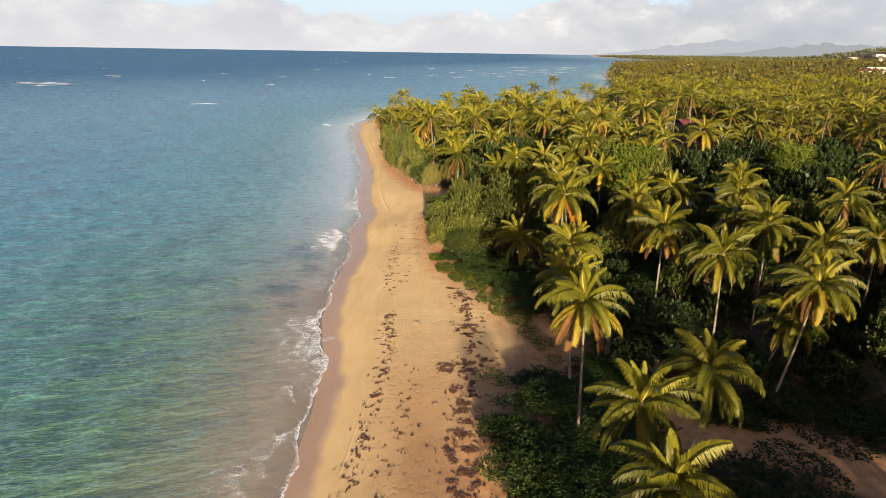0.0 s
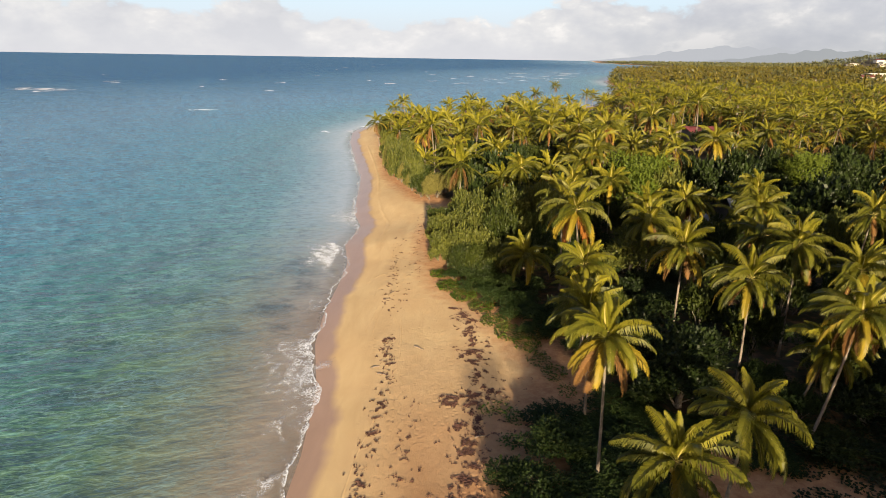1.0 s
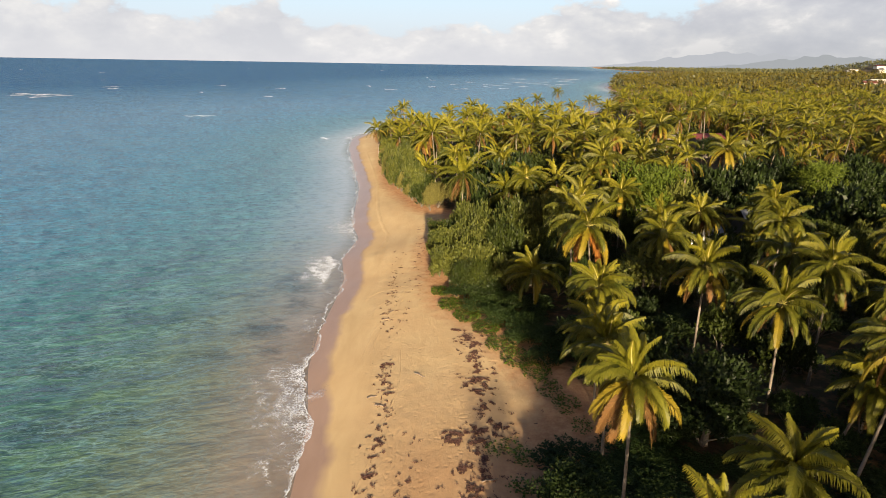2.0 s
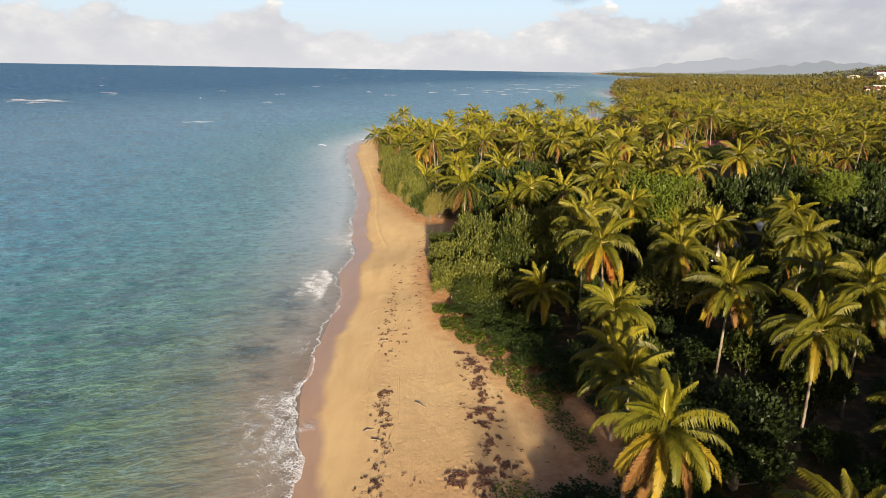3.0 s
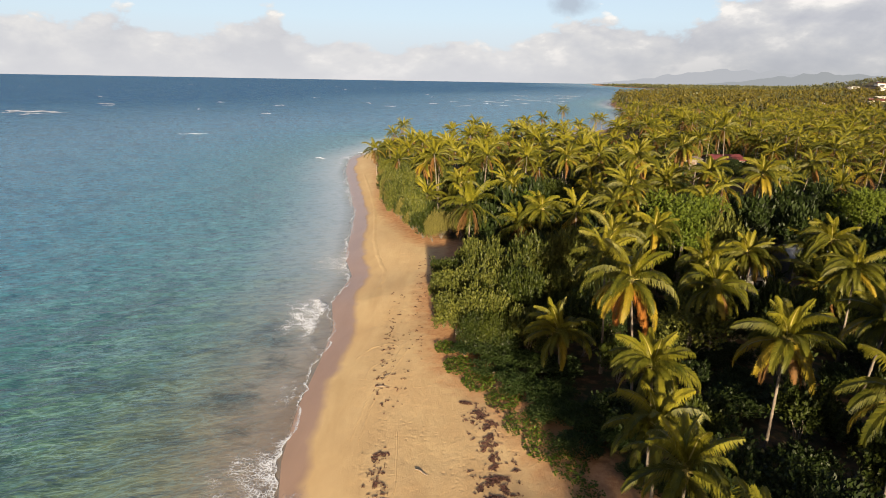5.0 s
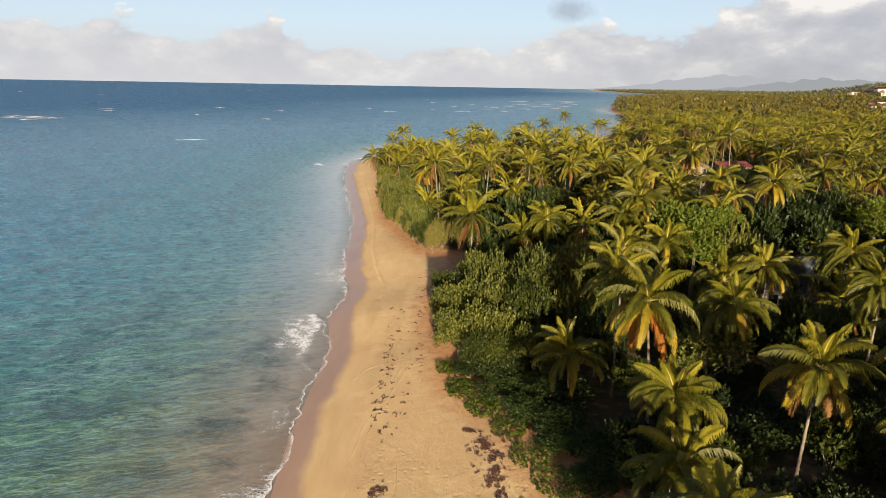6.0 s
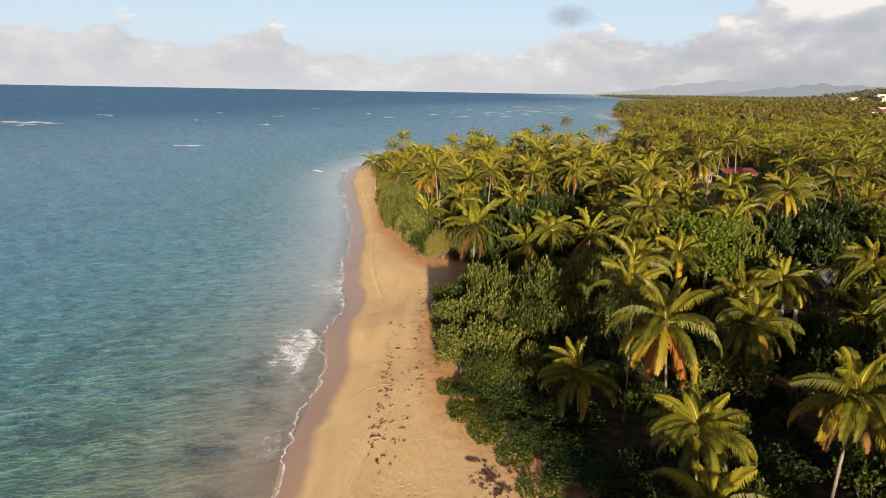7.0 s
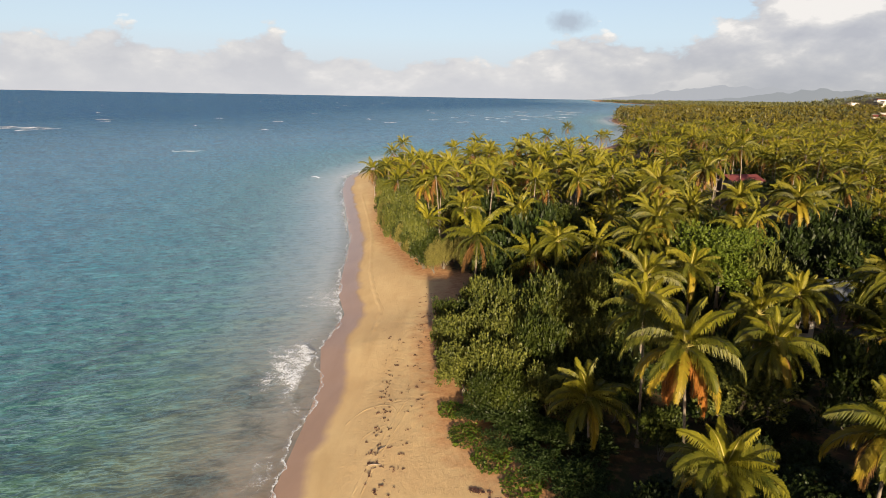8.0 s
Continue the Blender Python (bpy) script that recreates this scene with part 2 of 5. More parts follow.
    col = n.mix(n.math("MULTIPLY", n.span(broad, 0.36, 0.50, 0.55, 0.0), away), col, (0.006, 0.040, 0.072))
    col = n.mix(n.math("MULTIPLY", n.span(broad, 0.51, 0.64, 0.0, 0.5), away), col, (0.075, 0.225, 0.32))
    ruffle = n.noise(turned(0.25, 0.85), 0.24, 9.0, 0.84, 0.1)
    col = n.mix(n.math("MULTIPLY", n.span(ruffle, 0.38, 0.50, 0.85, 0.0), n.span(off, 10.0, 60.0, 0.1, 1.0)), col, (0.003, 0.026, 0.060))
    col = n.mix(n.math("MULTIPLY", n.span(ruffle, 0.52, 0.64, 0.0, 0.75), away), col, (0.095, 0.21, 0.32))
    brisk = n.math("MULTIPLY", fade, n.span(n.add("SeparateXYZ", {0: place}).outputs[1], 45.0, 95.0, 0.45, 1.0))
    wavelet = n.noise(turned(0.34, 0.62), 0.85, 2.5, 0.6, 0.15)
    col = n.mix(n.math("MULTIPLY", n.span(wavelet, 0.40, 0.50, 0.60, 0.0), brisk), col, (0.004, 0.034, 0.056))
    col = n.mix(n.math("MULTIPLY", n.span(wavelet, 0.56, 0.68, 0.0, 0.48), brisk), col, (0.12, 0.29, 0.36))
    # thin crest lines: the sky's glint painted as a paler colour
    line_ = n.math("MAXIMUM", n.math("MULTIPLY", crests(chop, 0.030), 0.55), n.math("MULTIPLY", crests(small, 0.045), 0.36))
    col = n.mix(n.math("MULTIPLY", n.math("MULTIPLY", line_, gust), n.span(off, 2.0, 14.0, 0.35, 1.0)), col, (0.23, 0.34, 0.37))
    col = n.mix(1.0, col, (0.82, 0.98, 1.04), "MULTIPLY")
    bump = n.add("Bump", {"Strength": 1.0, "Distance": 0.55, "Height": h})
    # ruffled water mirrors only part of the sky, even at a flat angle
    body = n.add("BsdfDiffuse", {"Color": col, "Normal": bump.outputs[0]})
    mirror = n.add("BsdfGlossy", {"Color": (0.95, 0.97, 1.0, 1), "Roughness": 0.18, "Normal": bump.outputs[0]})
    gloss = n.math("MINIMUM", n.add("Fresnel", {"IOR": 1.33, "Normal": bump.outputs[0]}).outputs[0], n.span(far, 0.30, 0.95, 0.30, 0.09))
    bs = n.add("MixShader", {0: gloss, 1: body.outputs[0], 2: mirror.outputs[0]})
    tr = n.add("BsdfTransparent", {"Color": (0.93, 0.96, 0.94, 1)})
    clear = n.span(o, -1.0, 2.5, 0.55, 0.0)
    mixed = n.add("MixShader", {0: clear, 1: bs.outputs[0], 2: tr.outputs[0]})
    finish(n, mixed.outputs[0])
    return m


def foam_material(name, low, high, coarse=1.0):
    """Broken white foam: lace with holes."""
    m, n = material(name)
    place = n.add("NewGeometry").outputs["Position"]
    edge = n.add("Attribute", attribute="fringe").outputs["Fac"]
    cell = n.add("TexVoronoi", {"Vector": n.add("VectorMath", {0: place, 1: n.add("TexNoise", {"Vector": place, "Scale": 0.9, "Detail": 3.0}).outputs[1]}, operation="ADD").outputs[0], "Scale": 3.6}, feature="DISTANCE_TO_EDGE").outputs[0]
    lace = n.span(cell, 0.0, 0.16, 1.0, 0.0)
    soft = n.noise(place, 0.8 * coarse, 7.0, 0.72, 0.3)
    f = n.math("ADD", n.math("MULTIPLY", lace, 0.20), n.math("MULTIPLY", soft, 0.95))
    alpha = n.span(n.math("ADD", f, n.math("MULTIPLY", edge, 0.7)), low, high)
    bs = n.add("BsdfPrincipled", {"Base Color": (0.74, 0.79, 0.87, 1), "Roughness": 0.7})
    tr = n.add("BsdfTransparent")
    mixed = n.add("MixShader", {0: n.math("MULTIPLY", alpha, 0.86), 1: tr.outputs[0], 2: bs.outputs[0]})
    finish(n, mixed.outputs[0])
    return m


SAND = sand_material()
WATER = water_material()
FOAM = foam_material("shore_foam", 0.78, 1.10)
WHITECAP = foam_material("whitecap_foam", 0.62, 0.85)
REEF_FOAM = foam_material("reef_foam", 0.66, 0.92, 0.16)


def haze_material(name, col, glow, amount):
    """Far country as the backdrop of the place: the bright air before it is put in as a glow."""
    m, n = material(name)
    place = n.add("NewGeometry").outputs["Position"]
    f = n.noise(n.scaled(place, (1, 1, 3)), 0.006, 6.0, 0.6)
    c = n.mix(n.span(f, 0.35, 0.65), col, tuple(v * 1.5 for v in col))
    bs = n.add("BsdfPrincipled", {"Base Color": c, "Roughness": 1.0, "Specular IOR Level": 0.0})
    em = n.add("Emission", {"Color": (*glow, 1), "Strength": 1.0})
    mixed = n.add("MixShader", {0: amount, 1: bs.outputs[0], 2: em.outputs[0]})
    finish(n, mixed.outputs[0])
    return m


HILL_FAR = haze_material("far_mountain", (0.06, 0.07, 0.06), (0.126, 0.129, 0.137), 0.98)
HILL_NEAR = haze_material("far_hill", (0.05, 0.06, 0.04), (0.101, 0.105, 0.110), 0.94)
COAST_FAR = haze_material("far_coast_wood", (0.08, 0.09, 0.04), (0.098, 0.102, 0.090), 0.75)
PLASTER = plain("white_plaster", (0.40, 0.375, 0.34), (0.52, 0.49, 0.45), 1.2, 0.85, 0.1)
STONE = plain("stained_concrete", (0.10, 0.083, 0.070), (0.17, 0.143, 0.122), 1.5, 0.9, 0.2)
RED_ROOF = plain("red_metal_roof", (0.085, 0.014, 0.016), (0.125, 0.022, 0.022), 1.0, 0.75, 0.1)
GREY_ROOF = plain("grey_metal_roof", (0.085, 0.095, 0.112), (0.125, 0.137, 0.155), 0.8, 0.75, 0.1)
DARK_GLASS = plain("dark_glass", (0.01, 0.012, 0.014), (0.02, 0.022, 0.025), 1.0, 0.08, 0.0)
TIMBER = plain("dark_timber", (0.07, 0.045, 0.03), (0.13, 0.09, 0.06), 4.0, 0.8, 0.3)

# ---- plan of the coast ----
SHORE = [(-9, -400), (-10, -60), (-10.5, 0), (-10.9, 30), (-11.4, 40), (-12.6, 49), (-15, 58), (-16, 66), (-16.3, 75), (-16.8, 83), (-19, 92),
         (-18.6, 103), (-21.5, 112), (-26.2, 144), (-33, 172), (-41.5, 207), (-46.5, 238), (-44, 252), (-41, 275), (-39, 300), (-28, 310), (10, 322),
         (38, 340), (70, 385), (90, 432), (106, 480), (124, 560), (148, 645), (146, 700), (154, 780), (212, 1000), (296, 1150), (425, 1400),
         (610, 1900), (700, 2300), (640, 2500), (620, 2900), (640, 3500), (900, 5200), (5200, 5200), (5200, -400)]
GREEN = [(6, -400), (5, 0), (4, 20), (3.4, 31.5), (2.6, 34.5), (4.6, 39.4), (5.2, 43.6), (7.4, 48.4), (9.2, 51.2), (5.6, 58.7), (2.8, 66),
         (-0.4, 70.2), (-2.8, 74), (-4.8, 84.5), (-6.2, 96), (-5.0, 106), (-3.4, 117), (-8.2, 119), (-10.3, 122), (-13.9, 131), (-19.8, 147.5),
         (-23, 166), (-29.5, 204), (-34, 236), (-36, 256), (-36, 278), (-33, 298), (-22, 305), (14, 318), (42, 344), (76, 388), (96, 434), (112, 480),
         (128, 560), (152, 645), (150, 700), (158, 780), (215, 1000), (300, 1150), (430, 1400), (614, 1900), (704, 2300), (645, 2500), (625, 2900), (645, 3500), (903, 5200), (5200, 5200), (5200, -400)]
TRACK = [(17, 39), (20.5, 37.6), (25, 36.4), (28.5, 33.8), (34, 30)]


def line_distance(px, py, line, closed=False):
    best = np.full(px.shape, 1e9)
    pts = np.array(line, float)
    ends = np.roll(pts, -1, 0) if closed else pts[1:]
    for (ax, ay), (bx, by) in zip(pts if closed else pts[:-1], ends):
        dx, dy = bx - ax, by - ay
        k = np.clip(((px - ax) * dx + (py - ay) * dy) / (dx * dx + dy * dy), 0, 1)
        best = np.minimum(best, np.hypot(px - ax - k * dx, py - ay - k * dy))
    return best


def inside(px, py, line):
    hit = np.zeros(px.shape, bool)
    pts = np.array(line, float)
    for (ax, ay), (bx, by) in zip(pts, np.roll(pts, -1, 0)):
        cross = ((ay > py) != (by > py)) & (px < (bx - ax) * (py - ay) / ((by - ay) if by != ay else 1e-9) + ax)
        hit ^= cross
    return hit


def signed(px, py, line):
    px, py = np.asarray(px, float), np.asarray(py, float)
    d = line_distance(px, py, line, True)
    return np.where(inside(px, py, line), d, -d)


def lift(px, py):
    return 1.5 * (np.hypot(px, py) / 4900.0) ** 2


def height(px, py):
    """Ground: a shelving bottom, the beach face, a flat back shore and a rise inland far to the east."""
    px, py = np.asarray(px, float), np.asarray(py, float)
    d = signed(px, py, SHORE)
    z = np.where(d < 0, np.maximum(-4.0, 0.085 * d), np.interp(d, [0, 4, 11, 20, 60, 400], [0, 0.36, 0.95, 1.25, 1.6, 3.0]))
    z = z + np.where(d > 4, 0.10 * np.sin(px * 0.33 + 0.7 * np.sin(py * 0.11)) * np.sin(py * 0.21 + 1.0), 0)
    hill = 44.0 * np.exp(-(((px - 1125) / 150) ** 2 + ((py - 1620) / 420) ** 2)) + 9.0 * np.exp(-(((px - 520) / 130) ** 2 + ((py - 800) / 160) ** 2))
    return z + np.where(d > 0, hill, 0) + lift(px, py)


def steps(lo, fine_lo, fine_hi, hi, step, grow):
    mid = list(np.arange(fine_lo, fine_hi + 1e-6, step))
    s, v = step, fine_hi
    while v < hi:
        s *= grow
        v += s
        mid.append(min(v, hi))
    s, v, low = step, fine_lo, []
    while v > lo:
        s *= grow
        v -= s
        low.append(max(v, lo))
    return np.array(low[::-1] + mid)


def build(name, verts, faces, mats, parent=None, label="", smooth=False, index=None):
    me = bpy.data.meshes.new(name)
    me.from_pydata(verts.tolist() if isinstance(verts, np.ndarray) else verts, [], faces.tolist() if isinstance(faces, np.ndarray) else faces)
    for mt in mats if isinstance(mats, (list, tuple)) else [mats]:
        me.materials.append(mt)
    if index is not None:
        me.polygons.foreach_set("material_index", np.asarray(index, np.int32))
    if smooth:
        me.polygons.foreach_set("use_smooth", np.ones(len(me.polygons), bool))
    me.update()
    ob = new(name, me)
    if parent:
        ob.parent = parent
    if label:
        tagged(ob, label)
    return ob


def sheet(name, xs, ys, zfun, mat):
    gx, gy = np.meshgrid(xs, ys)
    px, py = gx.ravel(), gy.ravel()
    verts = np.stack([px, py, zfun(px, py)], 1)
    nx, ny = len(xs), len(ys)
    i = (np.arange(ny - 1)[:, None] * nx + np.arange(nx - 1)[None]).ravel()
    ob = build(name, verts, np.stack([i, i + 1, i + nx + 1, i + nx], 1), mat, smooth=True)
    return ob, px, py


def attribute(ob, name, values):
    ob.data.attributes.new(name, "FLOAT", "POINT").data.foreach_set("value", np.asarray(values, np.float32))


# ---- ground and sea ----
ground, gx_, gy_ = sheet("ground", steps(-4800, -30, 16, 4800, 1.0, 1.10), steps(-350, 22, 130, 4900, 1.0, 1.08), height, SAND)
attribute(ground, "inland", signed(gx_, gy_, SHORE))
soil_ = np.clip((signed(gx_, gy_, GREEN) + 5) / 10, 0, 1)
near_track = line_distance(gx_, gy_, TRACK)
soil_ = np.where(near_track < 3.0, np.minimum(soil_, 0.42 + 0.2 * np.clip(near_track - 1.2, 0, 2)), soil_)
attribute(ground, "soil", soil_)
tagged(ground, "golden sand beach running into brown leaf-littered soil", "ground", kind="structure")


def sea_level(px, py):
    d = -signed(px, py, SHORE)
    near_ = np.clip((d - 3) / 12, 0, 1)
    near_ = near_ * np.clip(1 - (np.hypot(px, py) - 150) / 250, 0, 1)
    swell = 0.07 * np.sin(0.9 * px + 0.35 * py + 1.3 * np.sin(py * 0.09)) + 0.05 * np.sin(0.4 * px - 0.8 * py)
    return lift(px, py) + near_ * swell


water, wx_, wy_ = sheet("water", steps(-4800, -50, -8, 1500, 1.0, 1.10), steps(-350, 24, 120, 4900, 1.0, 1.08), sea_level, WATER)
off_ = -signed(wx_, wy_, SHORE)
attribute(water, "offshore", off_)
attribute(water, "open_sea", np.clip((off_ - 70) / 420, 0, 1) ** 0.6)
WEED = [(-22.2, 79.5, 4.5, 3.5), (-24.0, 82.5, 3.0, 2.5), (-22.3, 66.6, 3.2, 2.6), (-42.0, 91.0, 4.0, 2.5), (-31.5, 47.5, 6.5, 3.2), (-34.0, 68.0, 6.0, 2.2), (-20.5, 74.0, 2.5, 3.0), (-19.5, 62.0, 2.0, 1.6),
        (-26, 60, 3.0, 1.6), (-38, 56, 5, 2), (-30, 76, 4, 1.5)]
weed_ = np.zeros(len(wx_))
for cx, cy, lx, ly in WEED:
    weed_ = np.maximum(weed_, np.exp(-((wx_ - cx) / lx) ** 2 - ((wy_ - cy) / ly) ** 2))
attribute(water, "weed", weed_)
tagged(water, "rippled turquoise sea turning deep blue offshore", "sea", kind="structure")

rng = np.random.default_rng(7)


def along(line, k0, k1, step):
    """Points and inland normals along a line between two values of y."""
    pts = np.array(line, float)
    seg = np.hypot(*np.diff(pts, axis=0).T)
    s = np.r_[0, np.cumsum(seg)]
    t = np.arange(0, s[-1], step)
    px, py = np.interp(t, s, pts[:, 0]), np.interp(t, s, pts[:, 1])
    keep = (py >= k0) & (py <= k1) & (px < 120)
    px, py = px[keep], py[keep]
    tx, ty = np.gradient(px), np.gradient(py)
    ln = np.hypot(tx, ty)
    return px, py, ty / ln, -tx / ln


def ribbon(name, px, py, nx, ny, inner, outer, z, mat, fringe):
    """A strip of foam between two offsets from the shore (inland positive)."""
    k = len(inner)
    rows = 7
    verts, fr = [], []
    for j in range(rows):
        a = j / (rows - 1)
        o = inner * (1 - a) + outer * a
        verts.append(np.stack([px + nx * o, py + ny * o, np.full(k, z)], 1))
        fr.append(fringe(a, np.arange(k)))
    n = len(px)
    i = (np.arange(rows - 1)[:, None] * n + np.arange(n - 1)[None]).ravel()
    ob = build(name, np.concatenate(verts), np.stack([i, i + 1, i + n + 1, i + n], 1), mat, smooth=True)
    attribute(ob, "fringe", np.concatenate(fr))
    return ob


def wander(n, seed, scale, amp):
    r = np.random.default_rng(seed)
    out = np.zeros(n)
    for f in (1, 2.3, 4.9, 9.7):
        out += amp / f * np.sin(np.arange(n) * scale * f + r.uniform(0, 6.3))
    return out


# the wash: a bright lip at the water's edge with lace trailing behind
sx, sy, snx, sny = along(SHORE, -40, 262, 0.35)
snx, sny = (np.convolve(np.pad(v, 12, "edge"), np.ones(25) / 25, "valid") for v in (snx, sny))
lip = -0.15 + wander(len(sx), 3, 0.13, 0.38) + 0.22 * np.abs(wander(len(sx), 8, 0.33, 1.0))
wide = 0.5 + np.clip(wander(len(sx), 5, 0.035, 1.0), -0.3, 2) * 1.0
wash = ribbon("shore_wash", sx, sy, snx, sny, lip, lip - 0.35 - wide * 0.4, 0.045, FOAM, lambda a, k: np.full(len(k), 0.55 * (1 - a)) + 0.1)
tagged(wash, "thin white foam line of the wash on wet sand", "foam", kind="stuff")
lace = ribbon("foam_lace", sx, sy, snx, sny, lip - 0.3, lip - 1.8 - wide * 2.4, 0.055, FOAM,
              lambda a, k: (0.20 - 0.40 * a) + 0.34 * np.clip(wide[k] - 0.6, 0, 1.2) / 1.2)
tagged(lace, "lacy white foam drifting behind the wash", "foam", kind="stuff")


def foam_patch(cx, cy, lx, ly, seed, z=0.0):
    """A breaking crest: a low ridged island of foam."""
    r = np.random.default_rng(seed)
    u, v = np.meshgrid(np.linspace(-1, 1, 21), np.linspace(-1, 1, 7))
    u, v = u.ravel(), v.ravel()
    bend = 1.1 * np.sin(u * r.uniform(1, 4) + r.uniform(0, 6)) + 0.4 * np.sin(u * r.uniform(5, 9) + r.uniform(0, 6))
    x, y = cx + u * lx * 0.72, cy + (v + bend) * ly
    zz = lift(x, y) + 0.12 + z + 0.35 * np.exp(-(v * 2) ** 2) * (1 - u * u)
    i = (np.arange(6)[:, None] * 21 + np.arange(20)[None]).ravel()
    ob = build("breaking_wave", np.stack([x, y, zz], 1), np.stack([i, i + 1, i + 22, i + 21], 1), REEF_FOAM, smooth=True)
    attribute(ob, "fringe", 0.65 - 0.9 * np.maximum(np.abs(u) ** 2, np.abs(v)))
    return tagged(ob, "white breaking wave crest on the reef", "wave", "breaking waves")


def foam_sheet(cx, cy, lx, ly, turn, seed, mat=FOAM):
    """A spent breaker: a lacy sheet on the shallows with a brighter front."""
    r = np.random.default_rng(seed)
    u, v = np.meshgrid(np.linspace(-1, 1, 25), np.linspace(-1, 1, 13))
    u, v = u.ravel(), v.ravel()
    bend = 0.35 * np.sin(v * r.uniform(2, 4) + r.uniform(0, 6))
    a, b = (u + bend) * lx, v * ly
    t = radians(turn)
    x, y = cx + a * math.cos(t) - b * math.sin(t), cy + a * math.sin(t) + b * math.cos(t)
    i = (np.arange(12)[:, None] * 25 + np.arange(24)[None]).ravel()
    ob = build("foam_sheet", np.stack([x, y, 0.15 + 0.10 * np.exp(-((u - 0.7) * 5) ** 2) * (1 - v * v)], 1), np.stack([i, i + 1, i + 26, i + 25], 1), mat, smooth=True)
    attribute(ob, "fringe", 0.26 + 0.22 * np.exp(-((u - 0.6) * 3) ** 2) - 0.75 * np.maximum(np.abs(u), np.abs(v)) ** 3)
    return tagged(ob, "lacy white foam of a spent breaker in the shallows", "foam", "foam sheets along the shore")


for k, (cx, cy, lx, ly, tn) in enumerate([(-15.2, 51.5, 2.6, 5.5, -8), (-17.8, 52.8, 2.2, 2.2, 0), (-13.4, 35.0, 2.0, 5.0, 0), (-14.8, 31.5, 2.4, 3.5, 0), (-19.2, 79.5, 2.0, 4.5, 6), (-20.8, 92.0, 1.4, 4.0, 8),
                                         (-21.8, 108.0, 0.8, 5.0, 8), (-30.5, 158.0, 1.5, 8.0, 10), (-47.5, 222.0, 3.5, 7.0, 8), (-18.0, 67.5, 1.4, 4.5, 0), (-14.3, 43.0, 1.4, 3.0, 4)]):
    foam_sheet(cx, cy, lx, ly, tn, 900 + k)

foam_sheet(-21.8, 86.5, 3.1, 7.6, 19, 950, WHITECAP)
foam_sheet(-16.4, 50.5, 3.2, 3.4, 0, 951)

# crests on the outer reef
foam_patch(-322, 441, 17, 13, 0)
foam_patch(-302, 436, 14, 10, 1)
foam_patch(-338, 446, 12, 10, 2)
foam_patch(-312, 440, 24, 9, 44)
foam_patch(-268, 649, 9, 7, 3)
foam_patch(19, 798, 26, 12, 4)
foam_patch(-88, 640, 13, 7, 5)
foam_patch(137, 993, 30, 14, 6)
foam_patch(-139, 312, 14, 3, 7)
foam_patch(-346, 585, 9, 6, 8)
foam_patch(-159, 480, 7, 4, 9)
foam_patch(-326, 554, 8, 5, 10)
foam_patch(79, 869, 34, 13, 11)
foam_patch(-16, 678, 16, 8, 12)
foam_patch(60, 930, 22, 12, 13)
foam_patch(95, 800, 18, 10, 14)
foam_patch(-50, 720, 12, 7, 15)
foam_patch(-120, 700, 9, 6, 16)
foam_patch(-190, 610, 8, 5, 17)
foam_patch(30, 705, 14, 7, 18)
foam_patch(115, 880, 22, 12, 19)
foam_patch(-230, 520, 5, 3, 20)
foam_patch(160, 1150, 40, 20, 21)
foam_patch(70, 1090, 30, 18, 22)
foam_patch(-10, 900, 14, 9, 23)
foam_patch(40, 850, 14, 8, 24)
foam_patch(-30, 800, 10, 6, 25)
foam_patch(150, 1080, 22, 10, 26)
foam_patch(10, 740, 10, 5, 27)
foam_patch(100, 960, 18, 9, 28)
foam_patch(55, 770, 12, 6, 29)
foam_patch(-29, 234, 5, 2.0, 30)
foam_patch(-45, 250, 4, 1.8, 31)
foam_patch(-56, 233, 4, 1.5, 32)
for k in range(20):
    cx, cy = rng.uniform(-900, 120), rng.uniform(380, 1900)
    if signed([cx], [cy], SHORE)[0] < -60:
        foam_patch(cx, cy, rng.uniform(2, 6) * (1 + cy / 900), rng.uniform(1.0, 2.0) * (1 + cy / 900), 200 + k)


